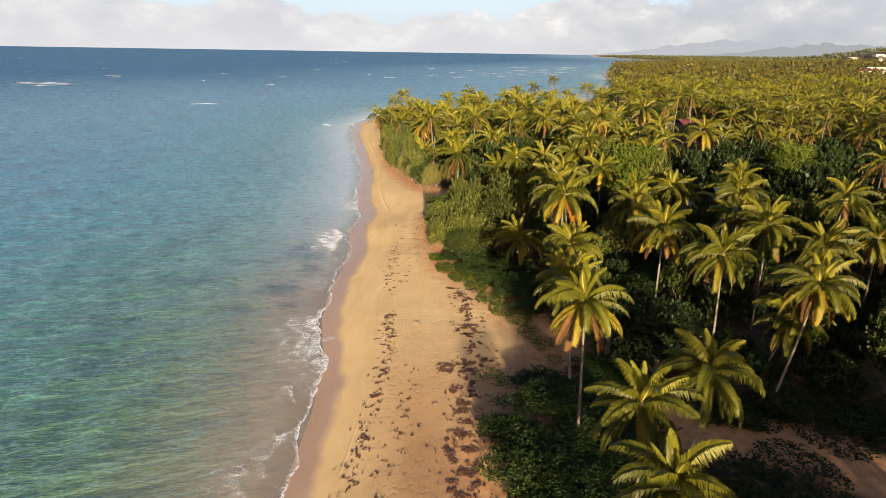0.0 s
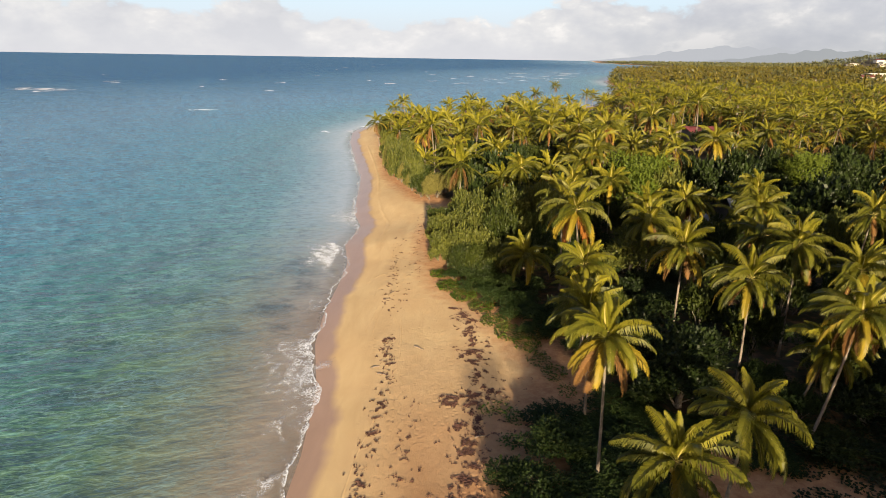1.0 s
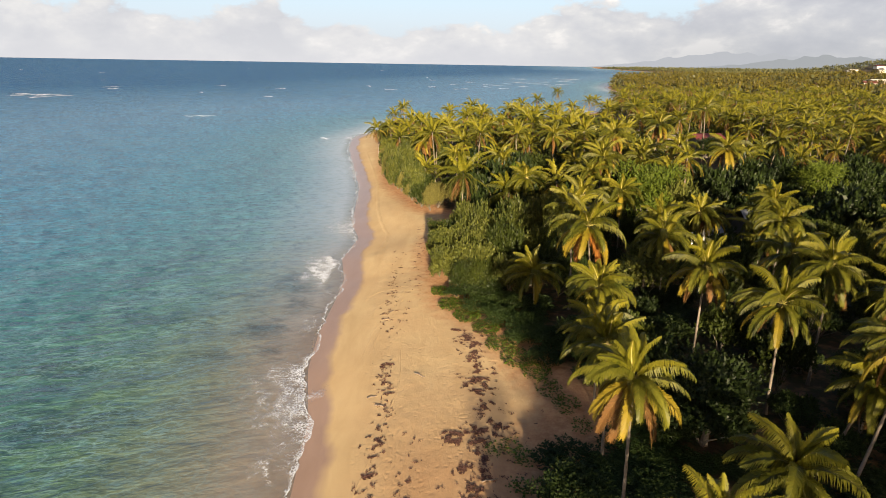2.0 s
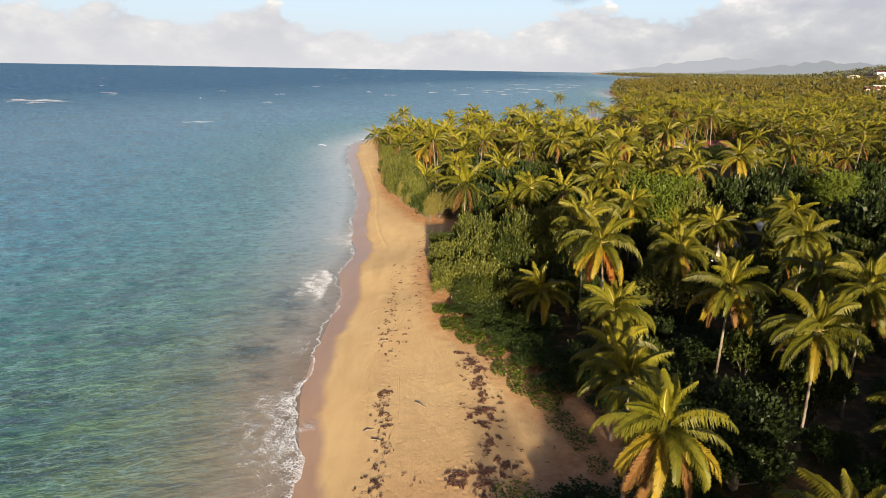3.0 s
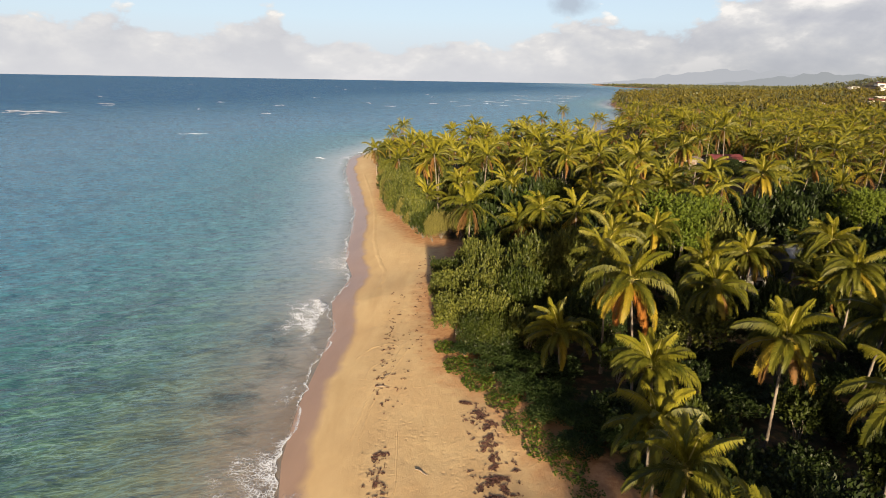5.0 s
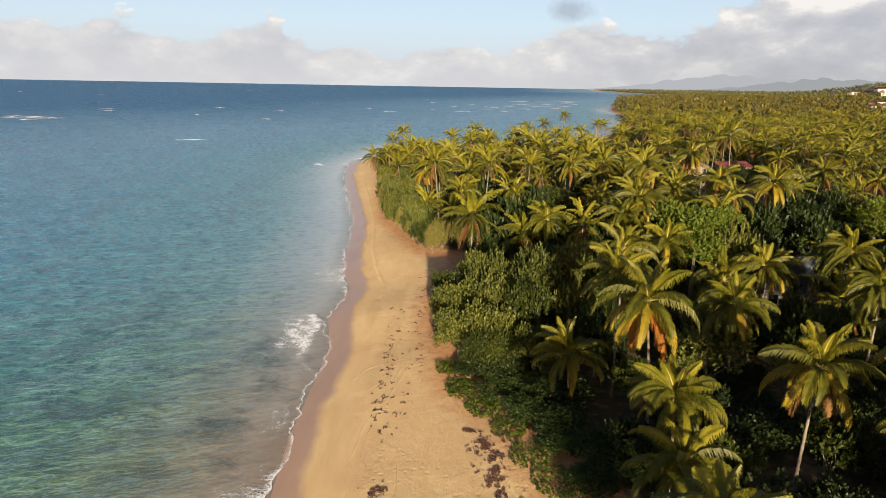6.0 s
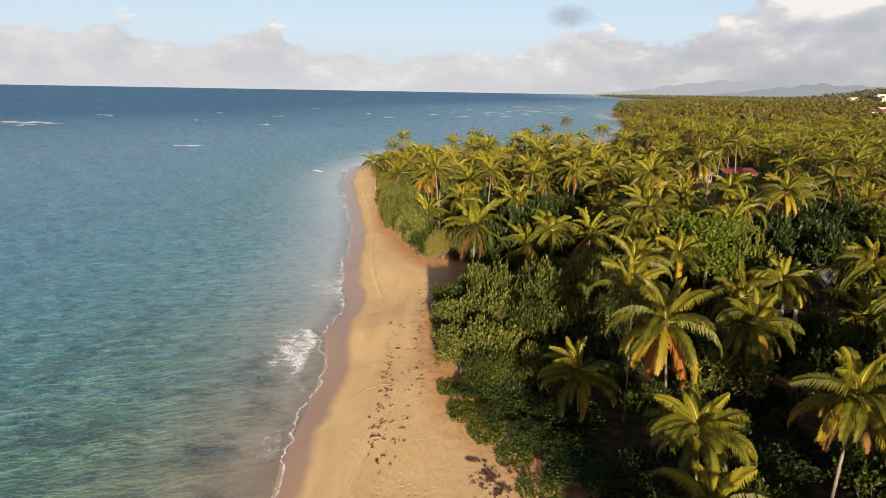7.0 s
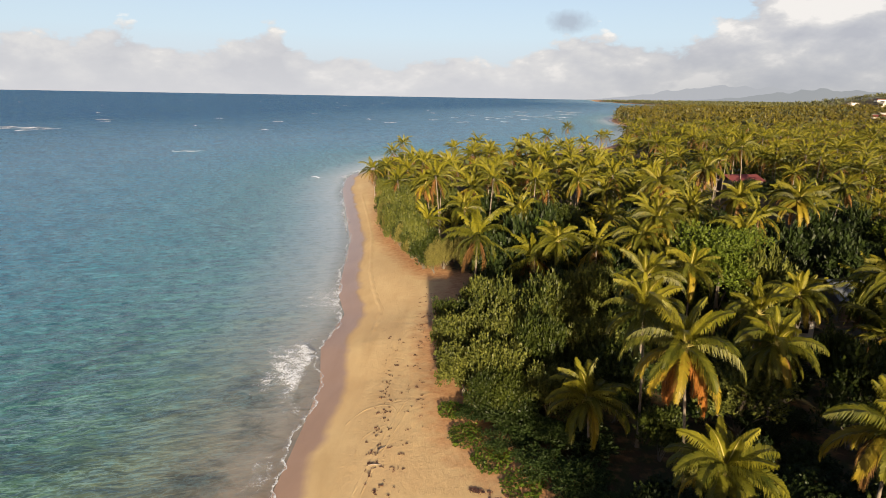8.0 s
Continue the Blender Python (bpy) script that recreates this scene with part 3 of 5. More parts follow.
# ---- palms ----
def frond_mesh(seed, length, rise, droop, pairs, cut=3):
    """One feather leaf that starts at the origin and arches out along x: rib faces first, then leaflets."""
    r = np.random.default_rng(seed)
    k = 12
    s = np.linspace(0, 1, k + 1)
    ang = np.radians(rise - droop * s ** 1.25)
    side = np.radians(r.uniform(-9, 9)) * s * 2
    step = length / k
    cx = np.r_[0, np.cumsum(np.cos(ang[:-1]) * np.cos(side[:-1]) * step)]
    cy = np.r_[0, np.cumsum(np.cos(ang[:-1]) * np.sin(side[:-1]) * step)]
    cz = np.r_[0, np.cumsum(np.sin(ang[:-1]) * step)]
    spine = np.stack([cx, cy, cz], 1)
    verts, faces = [], []
    rib = 6 if pairs > 24 else 4
    for j in range(rib + 1):
        p = j / rib
        c = np.array([np.interp(p, s, spine[:, a]) for a in range(3)])
        wd = 0.055 * (1 - p) ** 0.7 + 0.008
        verts += [c + (0, wd, 0), c + (0, -wd, 0), c + (0, 0, -wd * 1.2)]
    for j in range(rib):
        a = 3 * j
        faces += [(a, a + 3, a + 4, a + 1), (a + 1, a + 4, a + 5, a + 2), (a + 2, a + 5, a + 3, a)]
    ribs = len(faces)
    twist = r.uniform(-0.25, 0.25)
    for q in range(pairs):
        p = 0.10 + 0.90 * (q + 0.5) / pairs
        c = np.array([np.interp(p, s, spine[:, a]) for a in range(3)])
        th, sd = np.interp(p, s, ang), np.interp(p, s, side)
        fw = np.array([np.cos(th) * np.cos(sd), np.cos(th) * np.sin(sd), np.sin(th)])
        lat = np.array([-np.sin(sd), np.cos(sd), 0])
        nrm = np.cross(fw, lat)
        ln = length * (0.285 if cut == 3 else 0.235) * (np.sin(np.pi * min(1, p * 0.80 + 0.17)) ** 0.55) * r.uniform(0.70, 1.12)
        wd = length * (0.0122 if cut == 3 else 0.47 / pairs)
        for sg in (-1, 1):
            lift_ = 0.16 + sg * twist + r.uniform(-0.16, 0.12)
            d1 = lat * sg * 0.80 + fw * (0.66 + 0.46 * p + r.uniform(-0.16, 0.16)) + nrm * lift_
            d1 /= np.linalg.norm(d1)
            d2 = d1 * 0.55 + np.array([0, 0, -1.25 - r.uniform(0, 0.7)]) + fw * r.uniform(0.0, 0.45) + lat * r.uniform(-0.15, 0.15)
            d2 /= np.linalg.norm(d2)
            m1, tip = c + d1 * ln * 0.42, c + d1 * ln * 0.42 + d2 * ln * 0.58
            a = len(verts)
            if cut == 3:
                verts += [c - fw * wd * 0.5, c + fw * wd * 0.55, m1 + fw * wd * 0.75, m1 - fw * wd * 0.75, tip]
                faces += [(a, a + 1, a + 2, a + 3), (a + 3, a + 2, a + 4)]
            else:
                verts += [c - fw * wd * 0.7, c + fw * wd * 0.7, tip * 0.6 + m1 * 0.4 + fw * wd * 0.5, tip]
                faces += [(a, a + 1, a + 2, a + 3)]
    return np.array(verts), faces, ribs


# age classes: rise, droop, length, how many
AGES = [(84, 34, 3.3, 3), (68, 66, 4.1, 4), (46, 92, 4.5, 5), (20, 88, 4.5, 6), (-14, 66, 4.3, 6), (-46, 36, 3.9, 4)]
AGE_MATS = [FROND_YOUNG, FROND_YOUNG, FROND_GREEN, FROND_GREEN, FROND_YELLOW, FROND_DRY]


def link_mesh(name, verts, faces, mats, index=None):
    me = bpy.data.meshes.new(name)
    me.from_pydata(np.asarray(verts).tolist(), [], faces)
    for mt in mats:
        me.materials.append(mt)
    if index is not None:
        me.polygons.foreach_set("material_index", np.asarray(index, np.int32))
    me.update()
    return me


FRONDS = {}
for age, (rise, droop, length, _) in enumerate(AGES):
    for v in range(3):
        vs, fs, ribs = frond_mesh(10 * age + v, length * (0.94 + 0.06 * v), rise + (v - 1) * 6, droop + 8 + (v - 1) * 12, 88)
        for tag_, mt in (("a", AGE_MATS[age]), ("rust", FROND_RUST), ("green", FROND_GREEN)):
            if tag_ == "a" or (tag_ == "rust" and age >= 4) or (tag_ == "green" and age >= 4):
                FRONDS[age, v, tag_] = link_mesh("frond", vs, fs, [RACHIS, mt], [0] * ribs + [1] * (len(fs) - ribs))


def tube(path, radii, sides=8):
    """A tapered tube along a path, closed at its end."""
    verts, faces = [], []
    path = [Vector(p) for p in path]
    for i, (p, rad) in enumerate(zip(path, radii)):
        d = (path[min(i + 1, len(path) - 1)] - path[max(i - 1, 0)]).normalized()
        a = d.orthogonal().normalized() if abs(d.z) < 0.3 else Vector((1, 0, 0)).cross(d).normalized()
        b = d.cross(a)
        for k in range(sides):
            t = 2 * math.pi * k / sides
            verts.append(tuple(p + (a * math.cos(t) + b * math.sin(t)) * rad))
    for i in range(len(path) - 1):
        for k in range(sides):
            k2 = (k + 1) % sides
            faces.append((i * sides + k, i * sides + k2, (i + 1) * sides + k2, (i + 1) * sides + k))
    faces.append(tuple(range((len(path) - 1) * sides, len(path) * sides)))
    return verts, faces


def trunk_tube(dx, dy, tall, bow, rings=22, sides=8, thick=0.17):
    """A ringed, slightly bowed trunk from the origin to (dx, dy, tall)."""
    path, radii = [], []
    for i in range(rings + 1):
        t = i / rings
        e = t ** bow
        path.append((dx * e, dy * e, -0.4 + (tall + 0.4) * t))
        flare = 0.14 * math.exp(-t * 14)
        radii.append(thick * (1.0 - 0.32 * t) + flare + (0.014 if i % 2 else -0.008))
    return tube(path, radii, sides)


BALL = bmesh.new()
bmesh.ops.create_icosphere(BALL, subdivisions=1, radius=0.15)
for v in BALL.verts:
    v.co.z *= 1.25
NUT_MESHES = []
for nm, mt in (("green", NUT), ("red", NUT_RED)):
    me_ = bpy.data.meshes.new("coconut")
    BALL.to_mesh(me_)
    me_.materials.append(mt)
    NUT_MESHES.append(me_)
BALL.free()


def palm(cx, cy, cz, bx, by, seed, size=1.0, bow=1.6, tone=None, label="", dry=0.5, nuts=4):
    """A coconut palm with every frond a part: crown at (cx, cy, cz), foot at (bx, by)."""
    r = random.Random(seed)
    bz = float(height([bx], [by])[0])
    top = new("coconut_palm")
    top.location = (bx, by, bz)
    dx, dy, dz = cx - bx, cy - by, cz - bz
    vs, fs = trunk_tube(dx, dy, dz, bow, thick=0.125 * size ** 0.5)
    build("trunk", vs, fs, BARK, top, "grey ringed palm trunk", smooth=True)
    turn = r.uniform(0, 360)
    for age, (_, _, _, count) in enumerate(AGES):
        n = count + r.choice((-1, 0, 0, 1))
        if age == 5:
            n = round(count * 2 * dry)
        for _k in range(n):
            turn += 137.5 + r.uniform(-14, 14)
            kind = "a"
            if age == 4 and tone is None and r.random() < 0.8:
                kind = "green"
            if age == 5:
                kind = "rust" if tone == "rust" and r.random() < 0.7 else "a"
                if tone is None and (dry < 0.45 or r.random() < 0.5):
                    kind = "green"
            if age == 4 and tone == "rust" and r.random() < 0.2:
                kind = "rust"
            f = new("frond", FRONDS[age, r.randrange(3), kind])
            f.parent = top
            f.matrix_basis = pose(dx, dy, dz + 0.12 - 0.05 * age, r.uniform(-16, 16), r.uniform(-8, 8), turn) @ Matrix.Scale(size * r.uniform(0.88, 1.1), 4)
    for k in range(nuts):
        a = 2.4 * k + seed
        c = new("coconut", NUT_MESHES[1 if tone == "nuts" else 0])
        c.parent = top
        c.location = (dx + 0.30 * math.cos(a), dy + 0.30 * math.sin(a), dz - 0.28 - 0.12 * (k % 3))
    tagged(top, label or "coconut palm with arching green and yellowing fronds", "palm", "coconut palms of the grove")
    return top


LABELS = {"gold": "coconut palm with golden drooping fronds in low sun", "rust": "tall coconut palm with rust-red dead fronds below",
          "nuts": "coconut palm with a bright orange nut cluster", None: "coconut palm with arching green fronds in the grove"}
taken = []


def stand(cx, cy, cz, ox, oy, size, bow, tone, dry):
    """One palm of the front grove: crown place, foot offset, size, bow of the trunk, tone and share of dead fronds."""
    k = len(taken)
    palm(cx, cy, cz + 0.9, cx + ox, cy + oy, 100 + k, size * 0.87, bow, tone, LABELS[tone], dry, 9 if tone == "nuts" else 4)
    taken.append((cx, cy, 3.0))


stand(9.1, 35.7, 11.6, 0.5, 0.6, 0.95, 1.3, "gold", 0.75)
stand(17.6, 34.3, 7.4, -0.3, 0.4, 1.0, 1.3, None, 0.2)
stand(11.4, 28.4, 8.4, 0.6, 0.3, 0.95, 1.5, None, 0.2)
stand(11.8, 23.0, 7.0, 0.4, -0.2, 0.95, 1.5, None, 0.2)
stand(28.6, 43.2, 10.6, -3.0, -1.6, 1.0, 0.75, "gold", 0.9)
stand(28.3, 44.8, 7.0, -1.8, 0.3, 0.9, 1.6, None, 0.6)
stand(33.2, 51.5, 11.0, 0.5, 1.0, 0.95, 1.4, None, 0.5)
stand(11.3, 55.9, 9.3, 0.4, -0.3, 0.9, 1.4, None, 0.2)
stand(10.4, 51.2, 7.8, 0.5, 0.5, 0.92, 1.4, None, 0.15)
stand(9.5, 43.8, 9.8, 0.6, 0.4, 0.9, 1.4, None, 0.2)
stand(20.9, 58.2, 10.6, 0.3, 0.8, 1.05, 1.5, "gold", 0.7)
stand(21.6, 72.7, 9.4, 0.5, 0.5, 1.0, 1.5, None, 0.5)
stand(24.1, 50.8, 10.3, 0.6, 0.6, 1.0, 1.5, None, 0.6)
stand(30.2, 62.2, 10.9, -0.6, 0.6, 1.0, 1.4, None, 0.4)
stand(29.9, 55.4, 12.0, 0.6, 0.9, 0.95, 1.4, None, 0.5)
stand(7.2, 70.6, 5.2, 0.4, 0.3, 1.0, 1.5, None, 0.2)
stand(23.0, 79.0, 9.6, 0.2, 0.8, 1.0, 1.5, None, 0.6)
stand(33.0, 90.8, 7.6, -0.7, 0.2, 1.0, 1.3, "gold", 0.9)
stand(11.5, 64.0, 12.6, 1.3, 0.6, 1.15, 1.3, "rust", 0.9)
stand(42.3, 91.8, 9.4, 0.4, 0.5, 1.05, 1.5, None, 0.3)
stand(13.8, 81.5, 11.8, 0.3, 0.3, 1.0, 1.4, None, 0.4)
stand(11.0, 71.5, 12.2, 0.7, 0.6, 0.95, 1.4, None, 0.3)
stand(20.1, 88.2, 10.8, 0.4, 0.4, 1.0, 1.4, None, 0.4)
stand(17.6, 97.2, 12.0, 0.2, 0.5, 1.0, 1.4, None, 0.4)
stand(8.5, 101.5, 10.2, 0.3, 0.3, 1.0, 1.4, None, 0.2)
stand(19.5, 98.5, 13.8, -0.5, 0.5, 1.0, 1.3, "gold", 0.7)
stand(25.5, 120.0, 15.2, 0.2, 0.6, 1.1, 1.3, "gold", 0.8)
stand(38.3, 137.0, 15.5, -0.8, 0.4, 1.0, 1.2, "gold", 0.7)
stand(36.9, 118.7, 13.4, -2.2, -0.6, 1.0, 0.9, "gold", 0.9)
stand(45.6, 119.0, 13.3, -0.4, 0.5, 1.15, 1.3, "gold", 0.6)
stand(65.9, 143.0, 12.0, -1.6, 0.8, 1.1, 1.0, None, 0.6)
stand(17.3, 142.0, 12.3, 0.3, 0.4, 1.1, 1.3, None, 0.6)
stand(5.7, 124.0, 9.2, 0.5, 0.4, 1.0, 1.3, "nuts", 0.5)
stand(-3.5, 130.5, 8.6, 0.4, 0.6, 1.15, 1.3, None, 0.2)
stand(-12.2, 154.0, 9.2, 1.4, 0.8, 1.15, 0.9, "gold", 0.9)
stand(21.6, 137.4, 11.0, 0.4, 0.3, 1.0, 1.3, None, 0.5)
stand(32.7, 132.6, 11.0, 0.4, 0.5, 1.0, 1.3, "gold", 0.6)
stand(31.0, 121.0, 11.0, 0.6, 0.4, 1.0, 1.3, None, 0.4)
stand(10.1, 160.7, 11.5, 0.4, 0.6, 1.05, 1.3, "gold", 0.7)
stand(30.2, 86.5, 9.0, 0.4, 0.6, 0.9, 1.4, None, 0.3)
stand(35.5, 75.5, 10.6, 0.4, 0.6, 1.0, 1.4, None, 0.4)
stand(42.6, 58.6, 10.0, 0.4, 0.6, 1.0, 1.4, None, 0.5)
stand(46.5, 72.0, 11.0, -0.4, 0.6, 1.0, 1.4, None, 0.5)


def crown_mesh(seed, dry=0.5, pairs=22, share=0.86):
    """A whole crown joined, for palms further off."""
    r = random.Random(seed)
    verts, faces, index = [], [], []
    turn, base = r.uniform(0, 360), 0
    for age, (rise, droop, length, count) in enumerate(AGES):
        n = round(count * share) if age < 5 else round(2 * count * dry * share)
        for _k in range(n):
            turn += 137.5 + r.uniform(-15, 15)
            vs, fs, ribs = frond_mesh(r.randrange(9999), length * r.uniform(0.9, 1.22), rise + r.uniform(-14, 14), droop + r.uniform(-10, 25), pairs, 2)
            m = pose(0, 0, 0.1 - 0.05 * age, r.uniform(-20, 20), r.uniform(-6, 6), turn)
            vs = vs @ np.array(m.to_3x3()).T + np.array(m.translation)
            verts.append(vs)
            faces += [tuple(a + base for a in f) for f in fs[ribs:]]
            mat_ = age if not (age == 4 and r.random() < 0.68) else 3
            index += [mat_] * (len(fs) - ribs)
            base += len(vs)
    return link_mesh("crown", np.concatenate(verts), faces, AGE_MATS, index)


def far_palm(seed, tall, lean, dry):
    top = new("coconut_palm")
    a = seed * 2.1
    dx, dy = lean * math.cos(a), lean * math.sin(a)
    vs, fs = trunk_tube(dx, dy, tall, 1.5, rings=7, sides=6, thick=0.14)
    build("trunk", vs, fs, BARK, top, smooth=True)
    c = new("crown", crown_mesh(seed, dry))
    c.parent = top
    c.location = (dx, dy, tall)
    return tagged(top, "coconut palm of the grove with sunlit feathery crown", "palm", "coconut palms of the grove")


def spread(count, xr, yr, gap, seed, keep, others=()):
    """Random places at least gap apart for which keep(x, y) holds."""
    r = np.random.default_rng(seed)
    got, cells_ = [], {}
    px, py = r.uniform(*xr, count), r.uniform(*yr, count)
    ok = keep(px, py)
    for x, y in zip(px[ok], py[ok]):
        ci, cj = int(x // gap), int(y // gap)
        if any((x - a) ** 2 + (y - b) ** 2 < gap * gap for i in (-1, 0, 1) for j in (-1, 0, 1) for a, b in cells_.get((ci + i, cj + j), ())):
            continue
        if any((x - a) ** 2 + (y - b) ** 2 < d * d for a, b, d in others):
            continue
        cells_.setdefault((ci, cj), []).append((x, y))
        got.append((float(x), float(y)))
    return got


def patchy(x, y):
    """Clearings and thick stands."""
    return np.sin(x * 0.11 + 1.3 * np.sin(y * 0.043)) + np.sin(y * 0.083 + 0.9 * np.sin(x * 0.061)) + 0.7 * np.sin(x * 0.037 - y * 0.029)


def in_sight(x, y):
    """The stretch of the coastal strip that is planted."""
    return x < 0.70 * (y + 4) + 8


HOUSES = [(67, 198, 13.0), (47, 105, 9.0), (34.5, 96, 5.0), (49, 150, 6.5), (54, 160, 7.5), (58, 170, 9.0), (62, 180, 10.0), (65, 190, 11.0)]
# palms on the skyline of the point, each at its place: crown x, y, height
POINT_PALMS = [(-25.7, 195.6, 9), (-28.5, 187.9, 9), (-31.4, 282, 8.4), (-32.0, 243, 8.6), (-9.6, 242, 10.3), (-3.0, 236, 8.7), (3.2, 242, 10), (12, 244, 10.8), (20.5, 287, 10.5),
               (27, 287, 12.4), (38, 303, 15.2), (44.5, 293, 9.4), (54, 312, 11.3), (56.3, 271, 9.6), (24, 262, 9.5), (34, 268, 10.2), (61, 330, 10.5), (76.7, 340, 11), (-16, 214, 9),
               (-15, 200, 9.5), (-20, 178, 9), (-8, 190, 10), (2.7, 176, 11), (-2.6, 149, 10.5), (17, 209, 11.5), (99, 186, 12), (81, 233, 14), (64, 131, 11), (53.4, 130, 11.5),
               (78, 204, 13), (97.6, 208, 12), (72.6, 175, 12), (60, 184, 16.5), (66, 187, 17), (52, 168, 15)]
KINDS = [far_palm(40 + k, 11.0, 0.3 + 0.25 * (k % 4), (0.3, 0.7, 0.5, 0.9, 0.4, 0.8)[k % 6]) for k in range(6)]
r_ = random.Random(5)
placed_far = [(x, y, z) for x, y, z in POINT_PALMS]
fixed = taken + [(x, y, 3.5) for x, y, _ in POINT_PALMS] + HOUSES
grove = spread(9000, (-40, 170), (62, 262), 7.7, 3, lambda x, y: (signed(x, y, GREEN) > 3.5) & in_sight(x, y) & ~((y > 212) & (x < 0.10 * (y - 215) - 6)) & ((y > 100) | (x > 36)) & (patchy(x, y) > np.where(y < 128, -0.35, -1.25)) & ~((x > 50) & (x < 92) & (y > 98) & (y < 158)), fixed)
grove = grove[:205]
# unseen palms continue the grove south and east, added to shade the near ground
grove += spread(2500, (16, 74), (-60, 9), 5.6, 9, lambda x, y: x > 22 + 0 * y, fixed)[:90]
grove += spread(600, (30, 75), (10, 52), 7.0, 19, lambda x, y: x > 0.72 * (y + 6) + 6, fixed)[:22]
for x, y in grove:
    placed_far.append((x, y, r_.uniform(6.0, 11.5) if y > 160 and x < 45 else r_.uniform(5.5, 14.5)))
for k, (x, y, z) in enumerate(placed_far):
    g = float(height([x], [y])[0])
    sc = r_.uniform(0.90, 1.25)
    m = pose(x, y, g, 0, 0, r_.uniform(0, 360))
    if k < 6:
        ob = KINDS[k]
        ob.matrix_basis = m
    else:
        ob = copy_thing(KINDS[k % 6], m)
    # the crown keeps its shape; only the trunk is stretched to the tree's height
    f_ = (z - g) / 11.0
    for ch in ob.children:
        if ch.name.startswith("trunk"):
            ch.scale = (1, 1, f_)
        else:
            ch.location.z = 11.0 * f_
            ch.scale = (sc, sc, sc)
    taken.append((x, y, 2.5))


# ---- shrubs and broad-leaved trees ----
def leaf_cloud(lobes, n, size, seed, aspect=0.55, stand=0.3, inner=0.25):
    """Diamond leaves on and within a set of lobes (x, y, z, rx, ry, rz), as arrays of corners and faces."""
    r = np.random.default_rng(seed)
    lobes = np.array(lobes, float)
    area = lobes[:, 3] * lobes[:, 5]
    pick = r.choice(len(lobes), n, p=area / area.sum())
    c, rad = lobes[pick, :3], lobes[pick, 3:]
    d = r.normal(size=(n, 3))
    d /= np.linalg.norm(d, axis=1, keepdims=True)
    d[:, 2] = np.where(d[:, 2] < -0.35, -d[:, 2], d[:, 2])
    shoot = 0.30 * r.random(n) ** 4
    f = np.where(r.random(n) < inner, r.uniform(0.45, 0.9, n), 1 - np.abs(r.normal(0, 0.12, n)) + 0.04 + shoot)
    # uneven outline: shoots and hollows
    bumps = 0.17 * np.sin(d[:, 0] * 7 + pick * 2.1) * np.sin(d[:, 1] * 8 + pick) + 0.12 * np.sin(d[:, 2] * 11 + pick * 1.7)
    p = c + rad * d * (f + bumps)[:, None]
    p[:, 2] = np.maximum(p[:, 2], 0.05)
    u = r.normal(size=(n, 3)) * 0.7 + np.array([0, 0, stand]) + d * 0.55
    u /= np.linalg.norm(u, axis=1, keepdims=True)
    w_ = np.cross(u, d + r.normal(size=(n, 3)) * 0.55)
    w_ /= np.linalg.norm(w_, axis=1, keepdims=True) + 1e-9
    ln = (size * r.uniform(0.7, 1.3, n))[:, None]
    verts = np.stack([p, p + u * ln * 0.5 + w_ * ln * aspect * 0.5, p + u * ln, p + u * ln * 0.5 - w_ * ln * aspect * 0.5], 1).reshape(-1, 3)
    return verts, np.arange(4 * n).reshape(-1, 4)


def sprigs(lobes, count, leaf, seed, per=9, reach=0.7, upright=0.8, aspect=0.5, fill=0.22):
    """Leafy shoots that stand out of a set of lobes: each a short axis with leaves set round it, plus loose leaves within."""
    r = np.random.default_rng(seed)
    lobes = np.array(lobes, float)
    area = lobes[:, 3] * lobes[:, 5]
    pick = r.choice(len(lobes), count, p=area / area.sum())
    d = r.normal(size=(count, 3))
    d /= np.linalg.norm(d, axis=1, keepdims=True)
    d[:, 2] = np.where(d[:, 2] < -0.3, -d[:, 2], d[:, 2])
    root = lobes[pick, :3] + lobes[pick, 3:] * d * r.uniform(0.72, 1.02, (count, 1))
    root[:, 2] = np.maximum(root[:, 2], 0.08)
    axis = d * 0.7 + np.array([0, 0, upright]) + r.normal(size=(count, 3)) * 0.22
    axis /= np.linalg.norm(axis, axis=1, keepdims=True)
    far = reach * r.uniform(0.45, 1.15, count)
    a = np.repeat(axis, per, 0)
    t = np.tile((np.arange(per) + 0.5) / per, count) * 0.9 + 0.1
    base = np.repeat(root, per, 0) + a * (np.repeat(far, per) * t)[:, None]
    n = len(base)
    side = np.cross(a, r.normal(size=(n, 3)))
    side /= np.linalg.norm(side, axis=1, keepdims=True) + 1e-9
    u = side * (1.05 - 0.6 * t)[:, None] + a * (0.25 + 0.75 * t)[:, None]
    u /= np.linalg.norm(u, axis=1, keepdims=True)
    w_ = np.cross(u, a + r.normal(size=(n, 3)) * 0.3)
    w_ /= np.linalg.norm(w_, axis=1, keepdims=True) + 1e-9
    ln = (leaf * r.uniform(0.75, 1.25, n))[:, None]
    verts = np.stack([base, base + u * ln * 0.5 + w_ * ln * aspect * 0.5, base + u * ln, base + u * ln * 0.5 - w_ * ln * aspect * 0.5], 1).reshape(-1, 3)
    loose, _ = leaf_cloud(lobes * np.array([1, 1, 1, 0.9, 0.9, 0.9]), int(n * fill), leaf * 1.1, seed + 1, aspect, 0.3, 0.45)
    verts = np.concatenate([verts, loose])
    return verts, np.arange(len(verts)).reshape(-1, 4)


